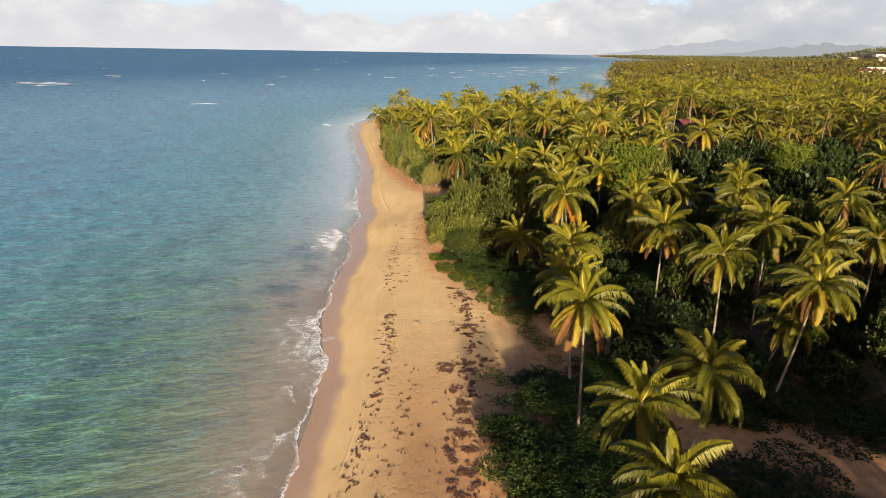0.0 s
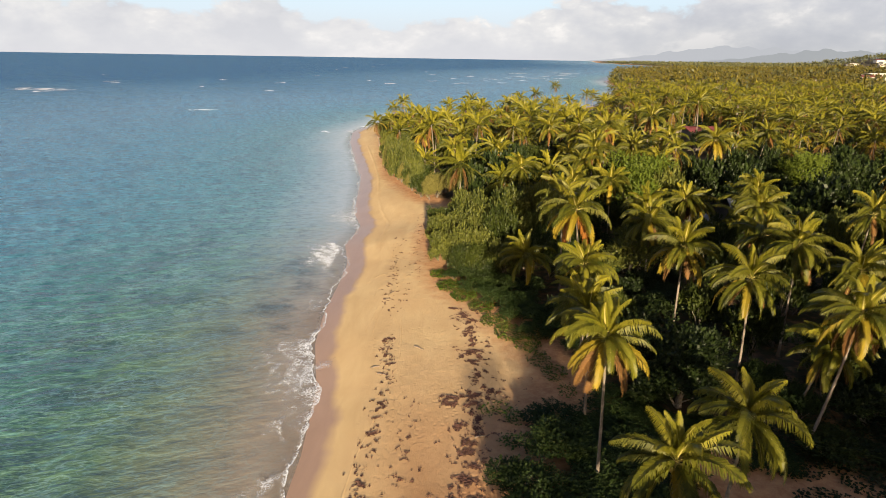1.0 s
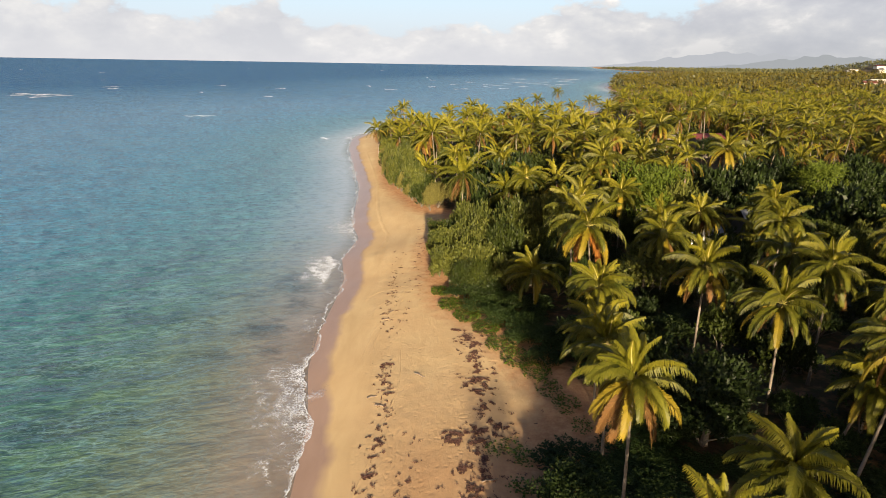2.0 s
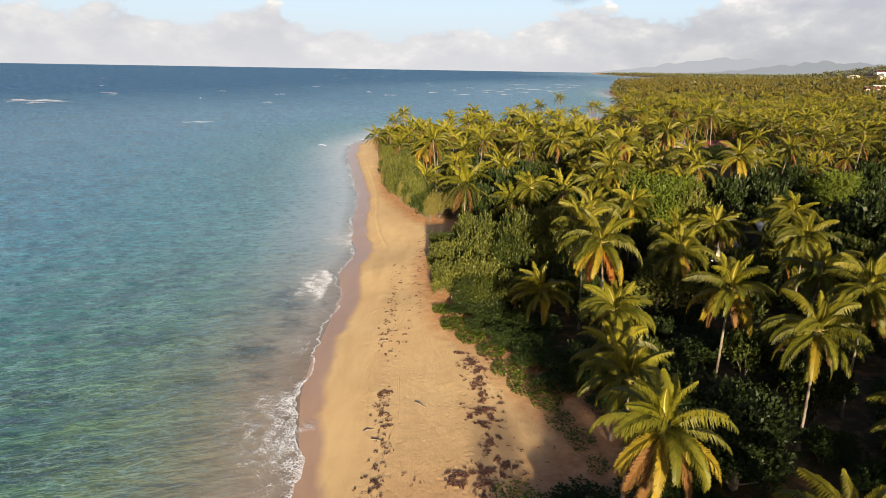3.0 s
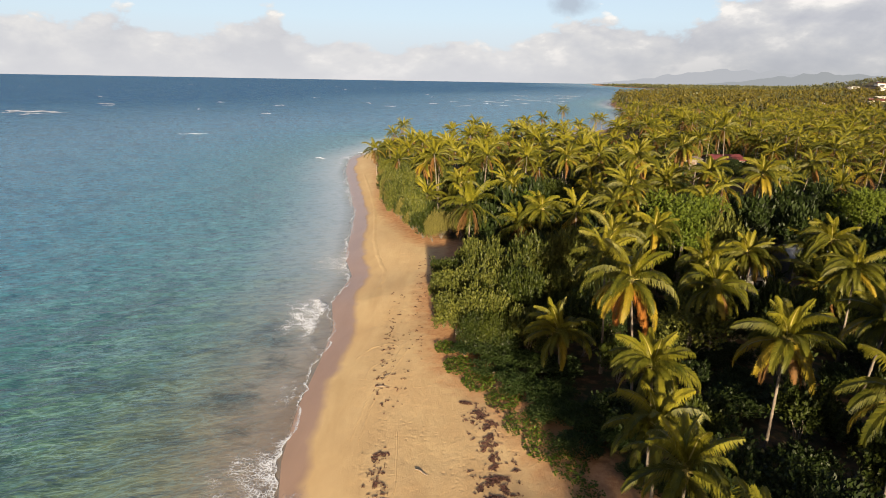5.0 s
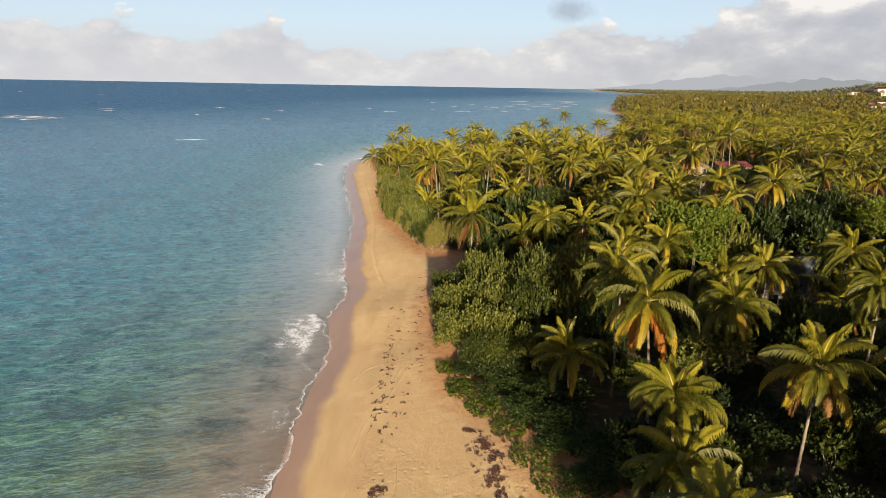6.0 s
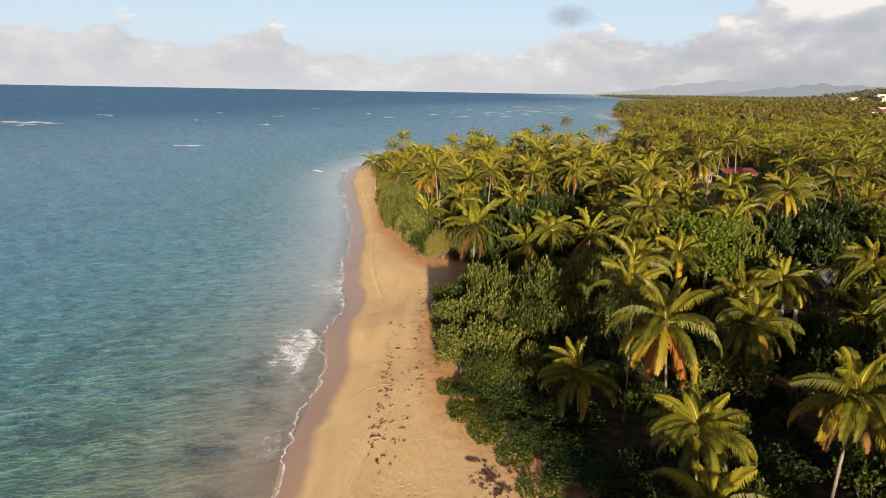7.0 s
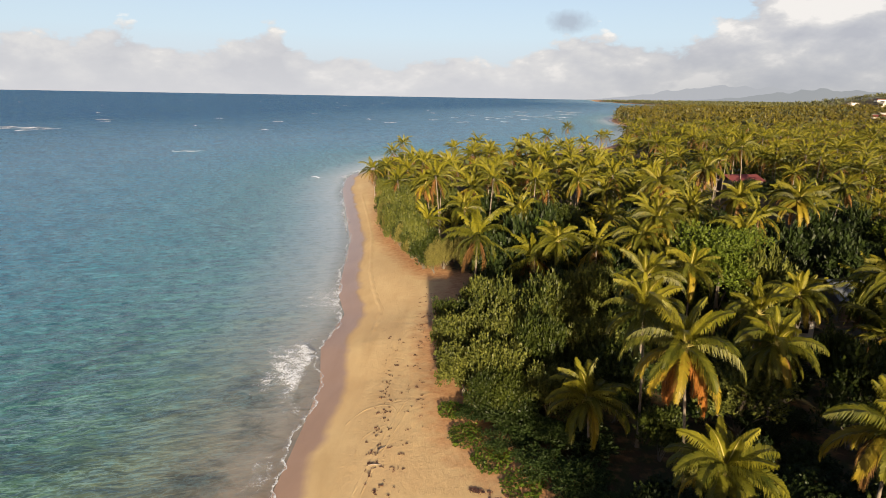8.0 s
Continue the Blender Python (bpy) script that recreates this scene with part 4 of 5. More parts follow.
def limbs(lobes, seed, thick, foot=0.5):
    """Stems that fork from the foot to each lobe, joined."""
    r = random.Random(seed)
    verts, faces = [], []
    for lb in lobes[:6]:
        x0, y0 = r.uniform(-foot, foot) * 0.4, r.uniform(-foot, foot) * 0.4
        path = [(x0 + (lb[0] - x0) * t ** 1.4 + r.uniform(-0.1, 0.1), y0 + (lb[1] - y0) * t ** 1.4 + r.uniform(-0.1, 0.1), -0.2 + (lb[2] + lb[5] * 0.5) * t) for t in (0, 0.2, 0.4, 0.6, 0.8, 1)]
        vs, fs = tube(path, [thick * (1.05 - 0.8 * t) for t in (0, 0.2, 0.4, 0.6, 0.8, 1)], 4)
        b = len(verts)
        verts += vs
        faces += [tuple(a + b for a in f) for f in fs]
    return verts, faces


def lobe_set(seed, rx, h, n, bulk=0.40):
    r = random.Random(seed)
    core = 0.72 if bulk > 0.35 else 0.5
    out = [(0, 0, h * 0.52, rx * core, rx * core, h * 0.46 * core / 0.72)]
    for k in range(n):
        a = 2 * math.pi * k / n + r.uniform(-0.3, 0.3)
        q = rx * r.uniform(0.35, 0.72)
        s = r.uniform(0.55, 1.1)
        out.append((q * math.cos(a), q * math.sin(a), h * r.uniform(0.22, 0.75), rx * bulk * s, rx * bulk * s, h * 0.27 * s * bulk / 0.40))
    return out


def shrub(name, seed, rx, h, lobes_n, leaves, leaf, mat, label, category, aspect=0.55, stand=0.3, thick=0.06, bulk=0.40, shoots=None):
    top = new(name)
    lobes = lobe_set(seed, rx, h, lobes_n, bulk)
    vs, fs = limbs(lobes, seed, thick)
    build("stem", vs, fs, WOOD, top)
    v, f = leaf_cloud(lobes, leaves, leaf, seed, aspect, stand) if shoots is None else sprigs(lobes, leaves, leaf, seed, *shoots, aspect)
    build("foliage", v, f, mat, top)
    return tagged(top, label, category)


SHRUBS = {
    "grape": [shrub("sea_grape_shrub", 300 + k, 3.0, 5.0, 12, 620, 0.30, LEAF_GRAPE, "rounded sea grape shrub with pale leathery leaves", "shrub", 0.62, 0.9, 0.06, 0.34, (8, 0.75, 0.9)) for k in range(3)],
    "dark": [shrub("coastal_shrub", 310 + k, 2.7, 3.0, 11, 520, 0.27, LEAF_SHADED, "dense coastal shrub on the back shore, its green darkened for shade", "shrub", 0.5, 0.3, 0.06, 0.34, (8, 0.6, 0.7)) for k in range(3)],
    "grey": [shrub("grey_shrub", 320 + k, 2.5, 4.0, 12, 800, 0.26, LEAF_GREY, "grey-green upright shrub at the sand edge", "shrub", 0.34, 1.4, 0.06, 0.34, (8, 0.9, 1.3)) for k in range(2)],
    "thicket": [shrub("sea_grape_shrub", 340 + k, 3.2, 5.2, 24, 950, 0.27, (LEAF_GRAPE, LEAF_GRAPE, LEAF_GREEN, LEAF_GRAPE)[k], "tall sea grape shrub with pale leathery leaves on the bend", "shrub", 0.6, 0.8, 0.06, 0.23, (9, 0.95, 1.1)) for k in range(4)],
    "hedge": [shrub("coastal_shrub", 350 + k, 2.7, 3.0, 15, 760, 0.21, LEAF_HEDGE, "dense coastal shrub at the sand edge, its green darkened for shade", "shrub", 0.5, 0.3, 0.06, 0.32, (8, 0.5, 0.7)) for k in range(3)],
    "loose": [shrub("understorey_shrub", 360 + k, 3.0, 5.0, 8, 130, 0.55, (LEAF_SHADED, LEAF_GREEN, LEAF_SHADED, LEAF_SHADED)[k % 4], "leafy understorey shrub beneath the palms, its green darkened for shade", "shrub", 0.55, 0.2, 0.06, 0.36, (7, 1.0, 0.6)) for k in range(4)],
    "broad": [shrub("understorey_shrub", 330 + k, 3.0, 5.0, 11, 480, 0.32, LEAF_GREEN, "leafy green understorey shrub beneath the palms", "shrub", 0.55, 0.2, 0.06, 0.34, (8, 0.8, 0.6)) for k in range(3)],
}
used = {}


def plant(kind, x, y, sx_=1.0, sz=1.0, v=None):
    pool = SHRUBS[kind]
    k = used.get(kind, 0)
    used[kind] = k + 1
    i = k % len(pool) if v is None else v
    g = float(height([x], [y])[0])
    m = pose(x, y, g, 0, 0, (k * 77) % 360) @ Matrix.Diagonal((sx_, sx_, sz, 1))
    if k < len(pool):
        pool[i].matrix_basis = m
        ob = pool[i]
    else:
        ob = copy_thing(pool[i], m)
    taken.append((x, y, 2.0 * sx_))
    return ob


# the sea grape thicket on the bend, the shrubs of the point and the front hedge
for x, y, s, h in [(-2.4, 80.0, 0.85, 0.95), (-2.8, 86.0, 0.95, 1.15), (-3.6, 92.0, 0.85, 1.05), (0.8, 78.5, 0.95, 1.2), (1.8, 84.0, 1.1, 1.5), (0.6, 90.0, 1.0, 1.4),
                   (4.8, 79.5, 1.0, 1.5), (5.8, 86.0, 1.05, 1.6), (3.6, 94.5, 1.0, 1.25), (-0.6, 97.5, 0.9, 1.0), (1.6, 75.0, 0.8, 0.9), (10.0, 91.0, 0.95, 1.5),
                   (9.2, 81.5, 0.95, 1.55), (12.5, 96, 0.9, 1.4), (-0.4, 75.6, 0.7, 0.85), (5.0, 75.2, 0.8, 0.9), (-3.9, 82.6, 0.6, 0.8), (-4.4, 88.5, 0.6, 0.75), (13.6, 86.0, 0.9, 1.45)]:
    plant("thicket", x, y, s, h)
for x, y, s, h in [(-6.6, 122.5, 0.9, 1.2), (-9.8, 127.0, 0.9, 1.2), (-12.8, 134.0, 0.9, 1.1), (-11.0, 138.0, 0.9, 1.2), (-17.0, 145.5, 0.8, 0.9), (-20.0, 152.0, 0.75, 0.8),
                   (-3.2, 121.0, 0.9, 1.2), (-22.0, 163.0, 0.8, 0.9), (-24.8, 178.0, 0.8, 0.8)]:
    plant(("broad", "grey", "grey")[(int(y) // 3) % 3], x, y, s, h)
for x, y, s, h in [(1.5, 122.0, 0.9, 1.1), (0.5, 128.5, 0.9, 1.0), (-5.0, 126.5, 0.9, 1.2), (4.0, 112.0, 0.9, 0.9), (7.5, 108.0, 0.9, 1.0), (3.0, 104.0, 0.8, 0.7), (0.5, 110.0, 0.8, 0.6), (1.0, 116.0, 0.8, 0.8)]:
    plant("broad", x, y, s, h)
FRONT = [(5.2, 31.5), (5.0, 35.5), (7.2, 39.5), (7.8, 43.5), (8.2, 34.0), (9.2, 30.5), (10.5, 37.5), (11.0, 42.5), (12.6, 33.5), (12.8, 46.0), (13.6, 39.8), (6.6, 27.5), (10.2, 26.0), (15.2, 43.5), (7.0, 23.0)]
for x, y in FRONT:
    plant("hedge", x, y, 1.05, (0.60 if y < 41 else 0.36) + 0.2 * ((x * 7) % 1))
EDGE = [(7.6, 58.8, 0.7), (5.6, 63.5, 0.75), (3.4, 68.0, 0.8), (1.2, 71.5, 0.75), (-1.4, 75.5, 0.6), (8.0, 62.5, 0.9), (6.4, 66.5, 0.9), (10.5, 60.5, 0.9), (4.4, 72.5, 0.9), (11.5, 55.5, 0.7)]
for x, y, s in EDGE:
    plant("hedge", x, y, s, s)

clear = [(x, y, 3.0) for x, y in TRACK] + [(x, y - 4.0, 3.4) for x, y in TRACK] + [(x + 2.4, y - 3.0, 3.0) for x, y in TRACK] + [((a[0] + b[0]) / 2, (a[1] + b[1]) / 2, 2.6) for a, b in zip(TRACK, TRACK[1:])]
under = spread(9000, (0, 120), (16, 175), 3.9, 11, lambda x, y: (signed(x, y, GREEN) > 3.2) & in_sight(x, y) & ((y < 112) | (np.sin(x * 3.1 + y * 1.7) > -0.2)),
               [(x, y, 2.6) for x, y in FRONT] + [(x, y, 2.2) for x, y, _ in EDGE] + clear + [(47, 103, 6.5), (34.5, 96, 5.0), (67, 198, 9)] + [(x, y, d) for x, y, d in taken if 76 < y < 98 and x < 10])
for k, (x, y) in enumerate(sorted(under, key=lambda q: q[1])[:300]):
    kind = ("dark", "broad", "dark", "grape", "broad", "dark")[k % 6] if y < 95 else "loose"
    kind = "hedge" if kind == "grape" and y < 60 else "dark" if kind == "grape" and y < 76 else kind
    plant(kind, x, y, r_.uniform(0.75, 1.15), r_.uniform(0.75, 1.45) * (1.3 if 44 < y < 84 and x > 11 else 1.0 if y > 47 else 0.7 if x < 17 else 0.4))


# shrubs leaning over the sand round the point
hx, hy, hnx, hny = along(GREEN, 119, 262, 3.3)
for k, (x, y, a, b) in enumerate(zip(hx, hy, hnx, hny)):
    if x < -6:
        plant(("grey", "broad", "grape", "grey", "broad")[k % 5], float(x + a * 0.7), float(y + b * 0.7), r_.uniform(0.65, 1.0), r_.uniform(0.75, 1.3) * (0.5 if y > 162 else 1.0))
# scrub along the seaward edge of the point
fringe_ = spread(5000, (-45, 40), (150, 290), 4.2, 13, lambda x, y: (signed(x, y, GREEN) > 0.8) & (signed(x, y, GREEN) < 15), [])
for k, (x, y) in enumerate(fringe_[:80]):
    tip_ = 0.4 if y > 170 else 1.0
    plant(("grey", "grape", "grey", "broad")[k % 4], x, y, r_.uniform(0.75, 1.15), r_.uniform(0.8, 1.3) * tip_)


def broad_tree(x, y, h, rx, seed, mat=LEAF_GREEN, leaves=9000):
    """A round-headed tree: trunk, limbs and a crown of leaves."""
    top = new("broadleaf_tree")
    top.location = (x, y, float(height([x], [y])[0]))
    r = random.Random(seed)
    lobes = [(0, 0, h * 0.70, rx * 0.6, rx * 0.6, h * 0.24)]
    for k in range(17):
        a, q = 2.4 * k, rx * (0.25 + 0.55 * r.random())
        lobes.append((q * math.cos(a), q * math.sin(a), h * r.uniform(0.36, 0.88), rx * r.uniform(0.22, 0.36), rx * r.uniform(0.22, 0.36), h * r.uniform(0.08, 0.14)))
    vs, fs = tube([(0, 0, -0.3), (0.1, 0.05, h * 0.2), (0, 0.1, h * 0.45), (0.05, 0, h * 0.7)], [0.34, 0.25, 0.2, 0.1], 8)
    build("trunk", vs, fs, WOOD, top, smooth=True)
    vs, fs = limbs([(a, b, c * 0.85, d, e, f) for a, b, c, d, e, f in lobes], seed, 0.10)
    build("limb", vs, fs, WOOD, top)
    v, f = sprigs(lobes, leaves // 9, 0.31, seed, 8, 0.95, 0.5, 0.55)
    build("crown", v, f, mat, top)
    return tagged(top, "round leafy green tree rising among the palms", "tree", "broad-leaved trees")


broad_tree(26.0, 95.5, 13.4, 5.6, 1, LEAF_BRIGHT, 13000)
broad_tree(64, 122, 9.5, 4.5, 2, LEAF_BRIGHT)
# trees out of sight south and east, added to shade hedge, sand and palms
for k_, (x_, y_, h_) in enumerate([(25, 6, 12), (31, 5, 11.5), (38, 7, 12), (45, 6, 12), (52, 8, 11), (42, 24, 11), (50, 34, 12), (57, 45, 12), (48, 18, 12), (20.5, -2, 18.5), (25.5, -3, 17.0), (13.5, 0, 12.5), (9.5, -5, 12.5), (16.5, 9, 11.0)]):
    broad_tree(x_, y_, h_, 4.6, 70 + k_, LEAF_SHADED, 1800)
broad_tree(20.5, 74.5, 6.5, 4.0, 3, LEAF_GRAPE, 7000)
broad_tree(14.5, 50.0, 6.0, 3.6, 4, LEAF_SHADED, 7000)
broad_tree(18.0, 46.5, 6.5, 3.6, 5, LEAF_SHADED, 7000)
broad_tree(8.5, 115, 9.0, 4.6, 6, LEAF_BRIGHT)
broad_tree(-2.0, 139, 8.0, 4.6, 7)
broad_tree(13.0, 131, 9.0, 4.6, 8)
broad_tree(70, 150, 8.5, 5.5, 9, LEAF_SHADED)
broad_tree(67.5, 186, 6.5, 4.6, 11, LEAF_SHADED, 6000)
broad_tree(73.5, 185, 6.5, 4.6, 12, LEAF_SHADED, 6000)
broad_tree(62, 128, 8.0, 5.5, 10, LEAF_SHADED)


# ---- the far grove ----
def far_stuff(name, places, fronds, pairs_, seed, mat, size, tall=(5.0, 14.0)):
    """Many palms joined: each frond a bent rib with bunches of leaflets."""
    r = np.random.default_rng(seed)
    n = len(places)
    xy = np.array([(x, y) for x, y in places])
    z = height(xy[:, 0], xy[:, 1]) + r.uniform(*tall, n)
    grown = r.uniform(0.62, 1.2, n)
    allv, allf = [], []
    base = 0
    for k in range(fronds):
        a = k * 2.39996 + r.uniform(0, 6.28, n) * 0.2 + r.uniform(0, 0.5, n)
        rise = np.radians(75 - 120 * (k + 0.5) / fronds) + r.normal(0, 0.15, n)
        L = size * grown * r.uniform(0.85, 1.15, n)
        dirx, diry = np.cos(a), np.sin(a)
        latx, laty = -np.sin(a), np.cos(a)
        pts = [np.stack([xy[:, 0], xy[:, 1], z], 1)]
        ang = rise.copy()
        for _s in range(4):
            step = L / 4
            pts.append(pts[-1] + np.stack([dirx * np.cos(ang) * step, diry * np.cos(ang) * step, np.sin(ang) * step], 1))
            ang = ang - 0.36
        lat = np.stack([latx, laty, 0 * a], 1)
        ahead = np.stack([dirx, diry, 0 * a], 1)
        drop = np.array([0, 0, -1.0])
        ll = L[:, None] * 0.24
        # leaflet bunches: thin blades to both sides of the rib, and the tip
        tri = []
        for q in range(pairs_):
            p = 0.12 + 0.80 * q / max(1, pairs_ - 1)
            j = min(3, int(p * 4))
            f = p * 4 - j
            c = pts[j] * (1 - f) + pts[j + 1] * f
            nxt = c + (pts[j + 1] - pts[j]) * (3.1 / pairs_)
            for sg in (-1, 1):
                tri += [c, nxt, c + lat * sg * ll + ahead * ll * 0.55 + drop * ll * r.uniform(0.35, 0.8, (n, 1))]
        tri += [pts[3] + lat * ll * 0.2, pts[3] - lat * ll * 0.2, pts[4]]
        v = np.stack(tri, 1).reshape(-1, 3)
        m = len(tri)
        i = base + np.arange(n) * m
        allv.append(v)
        for c in range(0, m, 3):
            allf += np.stack([i + c, i + c + 1, i + c + 2], 1).tolist()
        base += len(v)
    # trunks: three-sided posts
    zb = height(xy[:, 0], xy[:, 1]) - 0.2
    i = base + np.arange(n) * 6
    tv = []
    for h_ in (zb, z):
        for c in range(3):
            t = 2.1 * c
            tv.append(np.stack([xy[:, 0] + 0.16 * np.cos(t), xy[:, 1] + 0.16 * np.sin(t), h_], 1))
    allv.append(np.stack(tv, 1).reshape(-1, 3))
    first = len(allf)
    for c in range(3):
        d = (c + 1) % 3
        allf += np.stack([i + c, i + d, i + d + 3, i + c + 3], 1).tolist()
    index = np.zeros(len(allf), np.int32)
    index[first:] = 1
    ob = build(name, np.concatenate(allv), allf, [mat, BARK], index=index)
    return ob


HILL_HOUSES = [(428, 715, 9, 2), (450, 742, 13, 2), (960, 1690, 12, 2), (985, 1600, 13, 2), (1005, 1660, 11, 2), (1030, 1580, 14, 2), (1050, 1650, 12, 2), (955, 1560, 10, 2), (398, 765, 6, 1), (1075, 1600, 12, 3)]
CLEARINGS = [(x * q, y * q, 18 if y < 900 else 42) for x, y, _, _ in HILL_HOUSES for q in (0.985, 0.955, 0.925)] + [(175, 700, 13), (171, 683, 11), (166, 664, 10), (161, 645, 9), (157, 628, 8), (147, 592, 10), (138, 555, 10), (129, 520, 9), (119, 480, 9)]


def grove_keep(x, y):
    return (signed(x, y, GREEN) > 3) & (x < 0.72 * y + 12)


def stand_keep(x, y):
    return grove_keep(x, y) & (patchy(x, y) + 0.5 * np.sin(x * 0.31 + y * 0.23) > -1.2)


def crown_stuff(name, places, seed, tall):
    """Many palms joined: whole feathery crowns in four shapes on slender trunks."""
    r = np.random.default_rng(seed)
    allv, allf, index, base = [], [], [], 0
    protos = []
    for k in range(4):
        me = crown_mesh(600 + k, (0.3, 0.6, 0.5, 0.8)[k], 8, 0.74)
        co = np.zeros(3 * len(me.vertices), np.float32)
        me.vertices.foreach_get("co", co)
        fc = np.zeros(len(me.loops), np.int32)
        me.loops.foreach_get("vertex_index", fc)
        mi = np.zeros(len(me.polygons), np.int32)
        me.polygons.foreach_get("material_index", mi)
        protos.append((co.reshape(-1, 3), fc.reshape(-1, 4), mi))
        bpy.data.meshes.remove(me)
    xy = np.array(places)
    ground_ = height(xy[:, 0], xy[:, 1])
    for k in range(len(places)):
        co, fc, mi = protos[k % 4]
        a, sc, h_ = r.uniform(0, 6.3), r.uniform(0.85, 1.25), r.uniform(*tall)
        c_, s_ = math.cos(a) * sc, math.sin(a) * sc
        top_ = np.array([xy[k, 0], xy[k, 1], ground_[k] + h_])
        allv.append(co @ np.array([[c_, s_, 0], [-s_, c_, 0], [0, 0, sc]]) + top_)
        allf.append(fc + base)
        index.append(mi)
        base += len(co)
        ring = np.array([(0.15, 0, 0), (-0.08, 0.13, 0), (-0.08, -0.13, 0)])
        lean = np.array([r.normal(0, 0.6), r.normal(0, 0.6), -h_ - 0.3])
        allv.append(np.concatenate([ring + top_ + lean, ring + top_]))
        allf.append(np.array([(0, 1, 4, 3), (1, 2, 5, 4), (2, 0, 3, 5)]) + base)
        index.append(np.full(3, 6, np.int32))
        base += 6
    return build(name, np.concatenate(allv), np.concatenate(allf), AGE_MATS + [BARK], index=np.concatenate(index))


mid_places = spread(16000, (-40, 330), (150, 430), 7.2, 21, lambda x, y: stand_keep(x, y) & (y > np.where(x < 80, 900, 150)), [(x, y, 3.0) for x, y, _ in taken if y > 140] + HOUSES)
mid_places = mid_places[:1000]
tagged(crown_stuff("far_palm_grove", mid_places, 22, (4.5, 13.5)), "dense coconut grove stretching along the coast", "palms", kind="stuff")
far_places = spread(26000, (90, 1000), (420, 1300), 8.5, 23, stand_keep, CLEARINGS)
far_places = far_places[:6500]
tagged(far_stuff("distant_palm_grove", far_places, 9, 2, 24, FAR_GREEN, 5.8), "distant olive palm canopy reaching to the hills", "palms", kind="stuff")


def canopy(name, places, leaves, leaf, rx, h, seed, mat):
    """Rough understorey crowns joined."""
    r = random.Random(seed)
    vs_, fs_, base = [], [], 0
    protos = [leaf_cloud(lobe_set(seed + k, rx, h, 5), leaves, leaf, seed + k, 0.7, 0.2, 0.2) for k in range(4)]
    zs = height([x for x, _ in places], [y for _, y in places])
    for k, ((x, y), g) in enumerate(zip(places, zs)):
        v, f = protos[k % 4]
        a = r.uniform(0, 6.3)
        s = r.uniform(0.6, 1.5)
        rot = np.array([[math.cos(a), -math.sin(a), 0], [math.sin(a), math.cos(a), 0], [0, 0, 1]])
        vs_.append(v @ rot.T * s + np.array([x, y, g]))
        fs_.append(f + base)
        base += len(v)
    return build(name, np.concatenate(vs_), np.concatenate(fs_), mat)


low_places = spread(9000, (-40, 300), (165, 420), 6.5, 31, lambda x, y: grove_keep(x, y) & ~((x < 80) & (y > 262)) & ~((x < 10) & (y > 215)), HOUSES[:1] + HOUSES[5:])[:900]
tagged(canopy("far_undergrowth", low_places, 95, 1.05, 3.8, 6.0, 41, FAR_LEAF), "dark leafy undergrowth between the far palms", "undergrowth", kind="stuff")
deep_places = spread(26000, (90, 2400), (420, 3300), 19.0, 33, grove_keep, CLEARINGS)[:4600]
tagged(canopy("distant_undergrowth", deep_places, 40, 3.0, 9.0, 8.0, 51, HAZED_WOOD), "distant woodland canopy under the hills", "woodland", kind="stuff")


# ---- distant land ----
def ridge(name, az0, az1, dist, profile, mat, label, deep=260, seed=1):
    """A mountain range as a relief strip on a wide arc: profile gives heights (m) along it."""
    n = 120
    r = np.random.default_rng(seed)
    az = np.radians(np.linspace(az0, az1, n))
    hh = np.interp(np.linspace(0, 1, n), np.linspace(0, 1, len(profile)), profile)
    for f, a in ((9, 0.05), (23, 0.035), (51, 0.02)):
        hh = hh * (1 + a * np.sin(np.arange(n) * f * 0.05 + r.uniform(0, 6)))
    verts, rows = [], 6
    for j in range(rows):
        t = j / (rows - 1)
        rad = dist - deep * (1 - t)
        verts.append(np.stack([rad * np.sin(az), rad * np.cos(az), hh * t ** 0.8 * (1 + 0.06 * np.sin(np.arange(n) * 0.9 + 5 * t)) - 4], 1))
    i = (np.arange(rows - 1)[:, None] * n + np.arange(n - 1)[None]).ravel()
    ob = build(name, np.concatenate(verts), np.stack([i, i + 1, i + n + 1, i + n], 1), mat, smooth=True)
    return tagged(ob, label, "hills", kind="structure")


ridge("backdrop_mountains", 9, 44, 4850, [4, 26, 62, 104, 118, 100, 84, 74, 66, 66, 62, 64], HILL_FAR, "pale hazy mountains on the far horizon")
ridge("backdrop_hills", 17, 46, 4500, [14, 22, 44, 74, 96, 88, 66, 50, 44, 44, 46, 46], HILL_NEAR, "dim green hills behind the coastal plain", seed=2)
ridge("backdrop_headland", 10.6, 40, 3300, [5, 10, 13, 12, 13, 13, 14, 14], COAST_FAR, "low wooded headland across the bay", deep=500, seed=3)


# ---- houses ----
def box(x0, y0, z0, x1, y1, z1):
    v = [(x0, y0, z0), (x1, y0, z0), (x1, y1, z0), (x0, y1, z0), (x0, y0, z1), (x1, y0, z1), (x1, y1, z1), (x0, y1, z1)]
    return v, [(3, 2, 1, 0), (4, 5, 6, 7), (0, 1, 5, 4), (1, 2, 6, 5), (2, 3, 7, 6), (3, 0, 4, 7)]


def boxes(*specs):
    verts, faces = [], []
    for s in specs:
        v, f = box(*s)
        b = len(verts)
        verts += v
        faces += [tuple(a + b for a in q) for q in f]
    return verts, faces


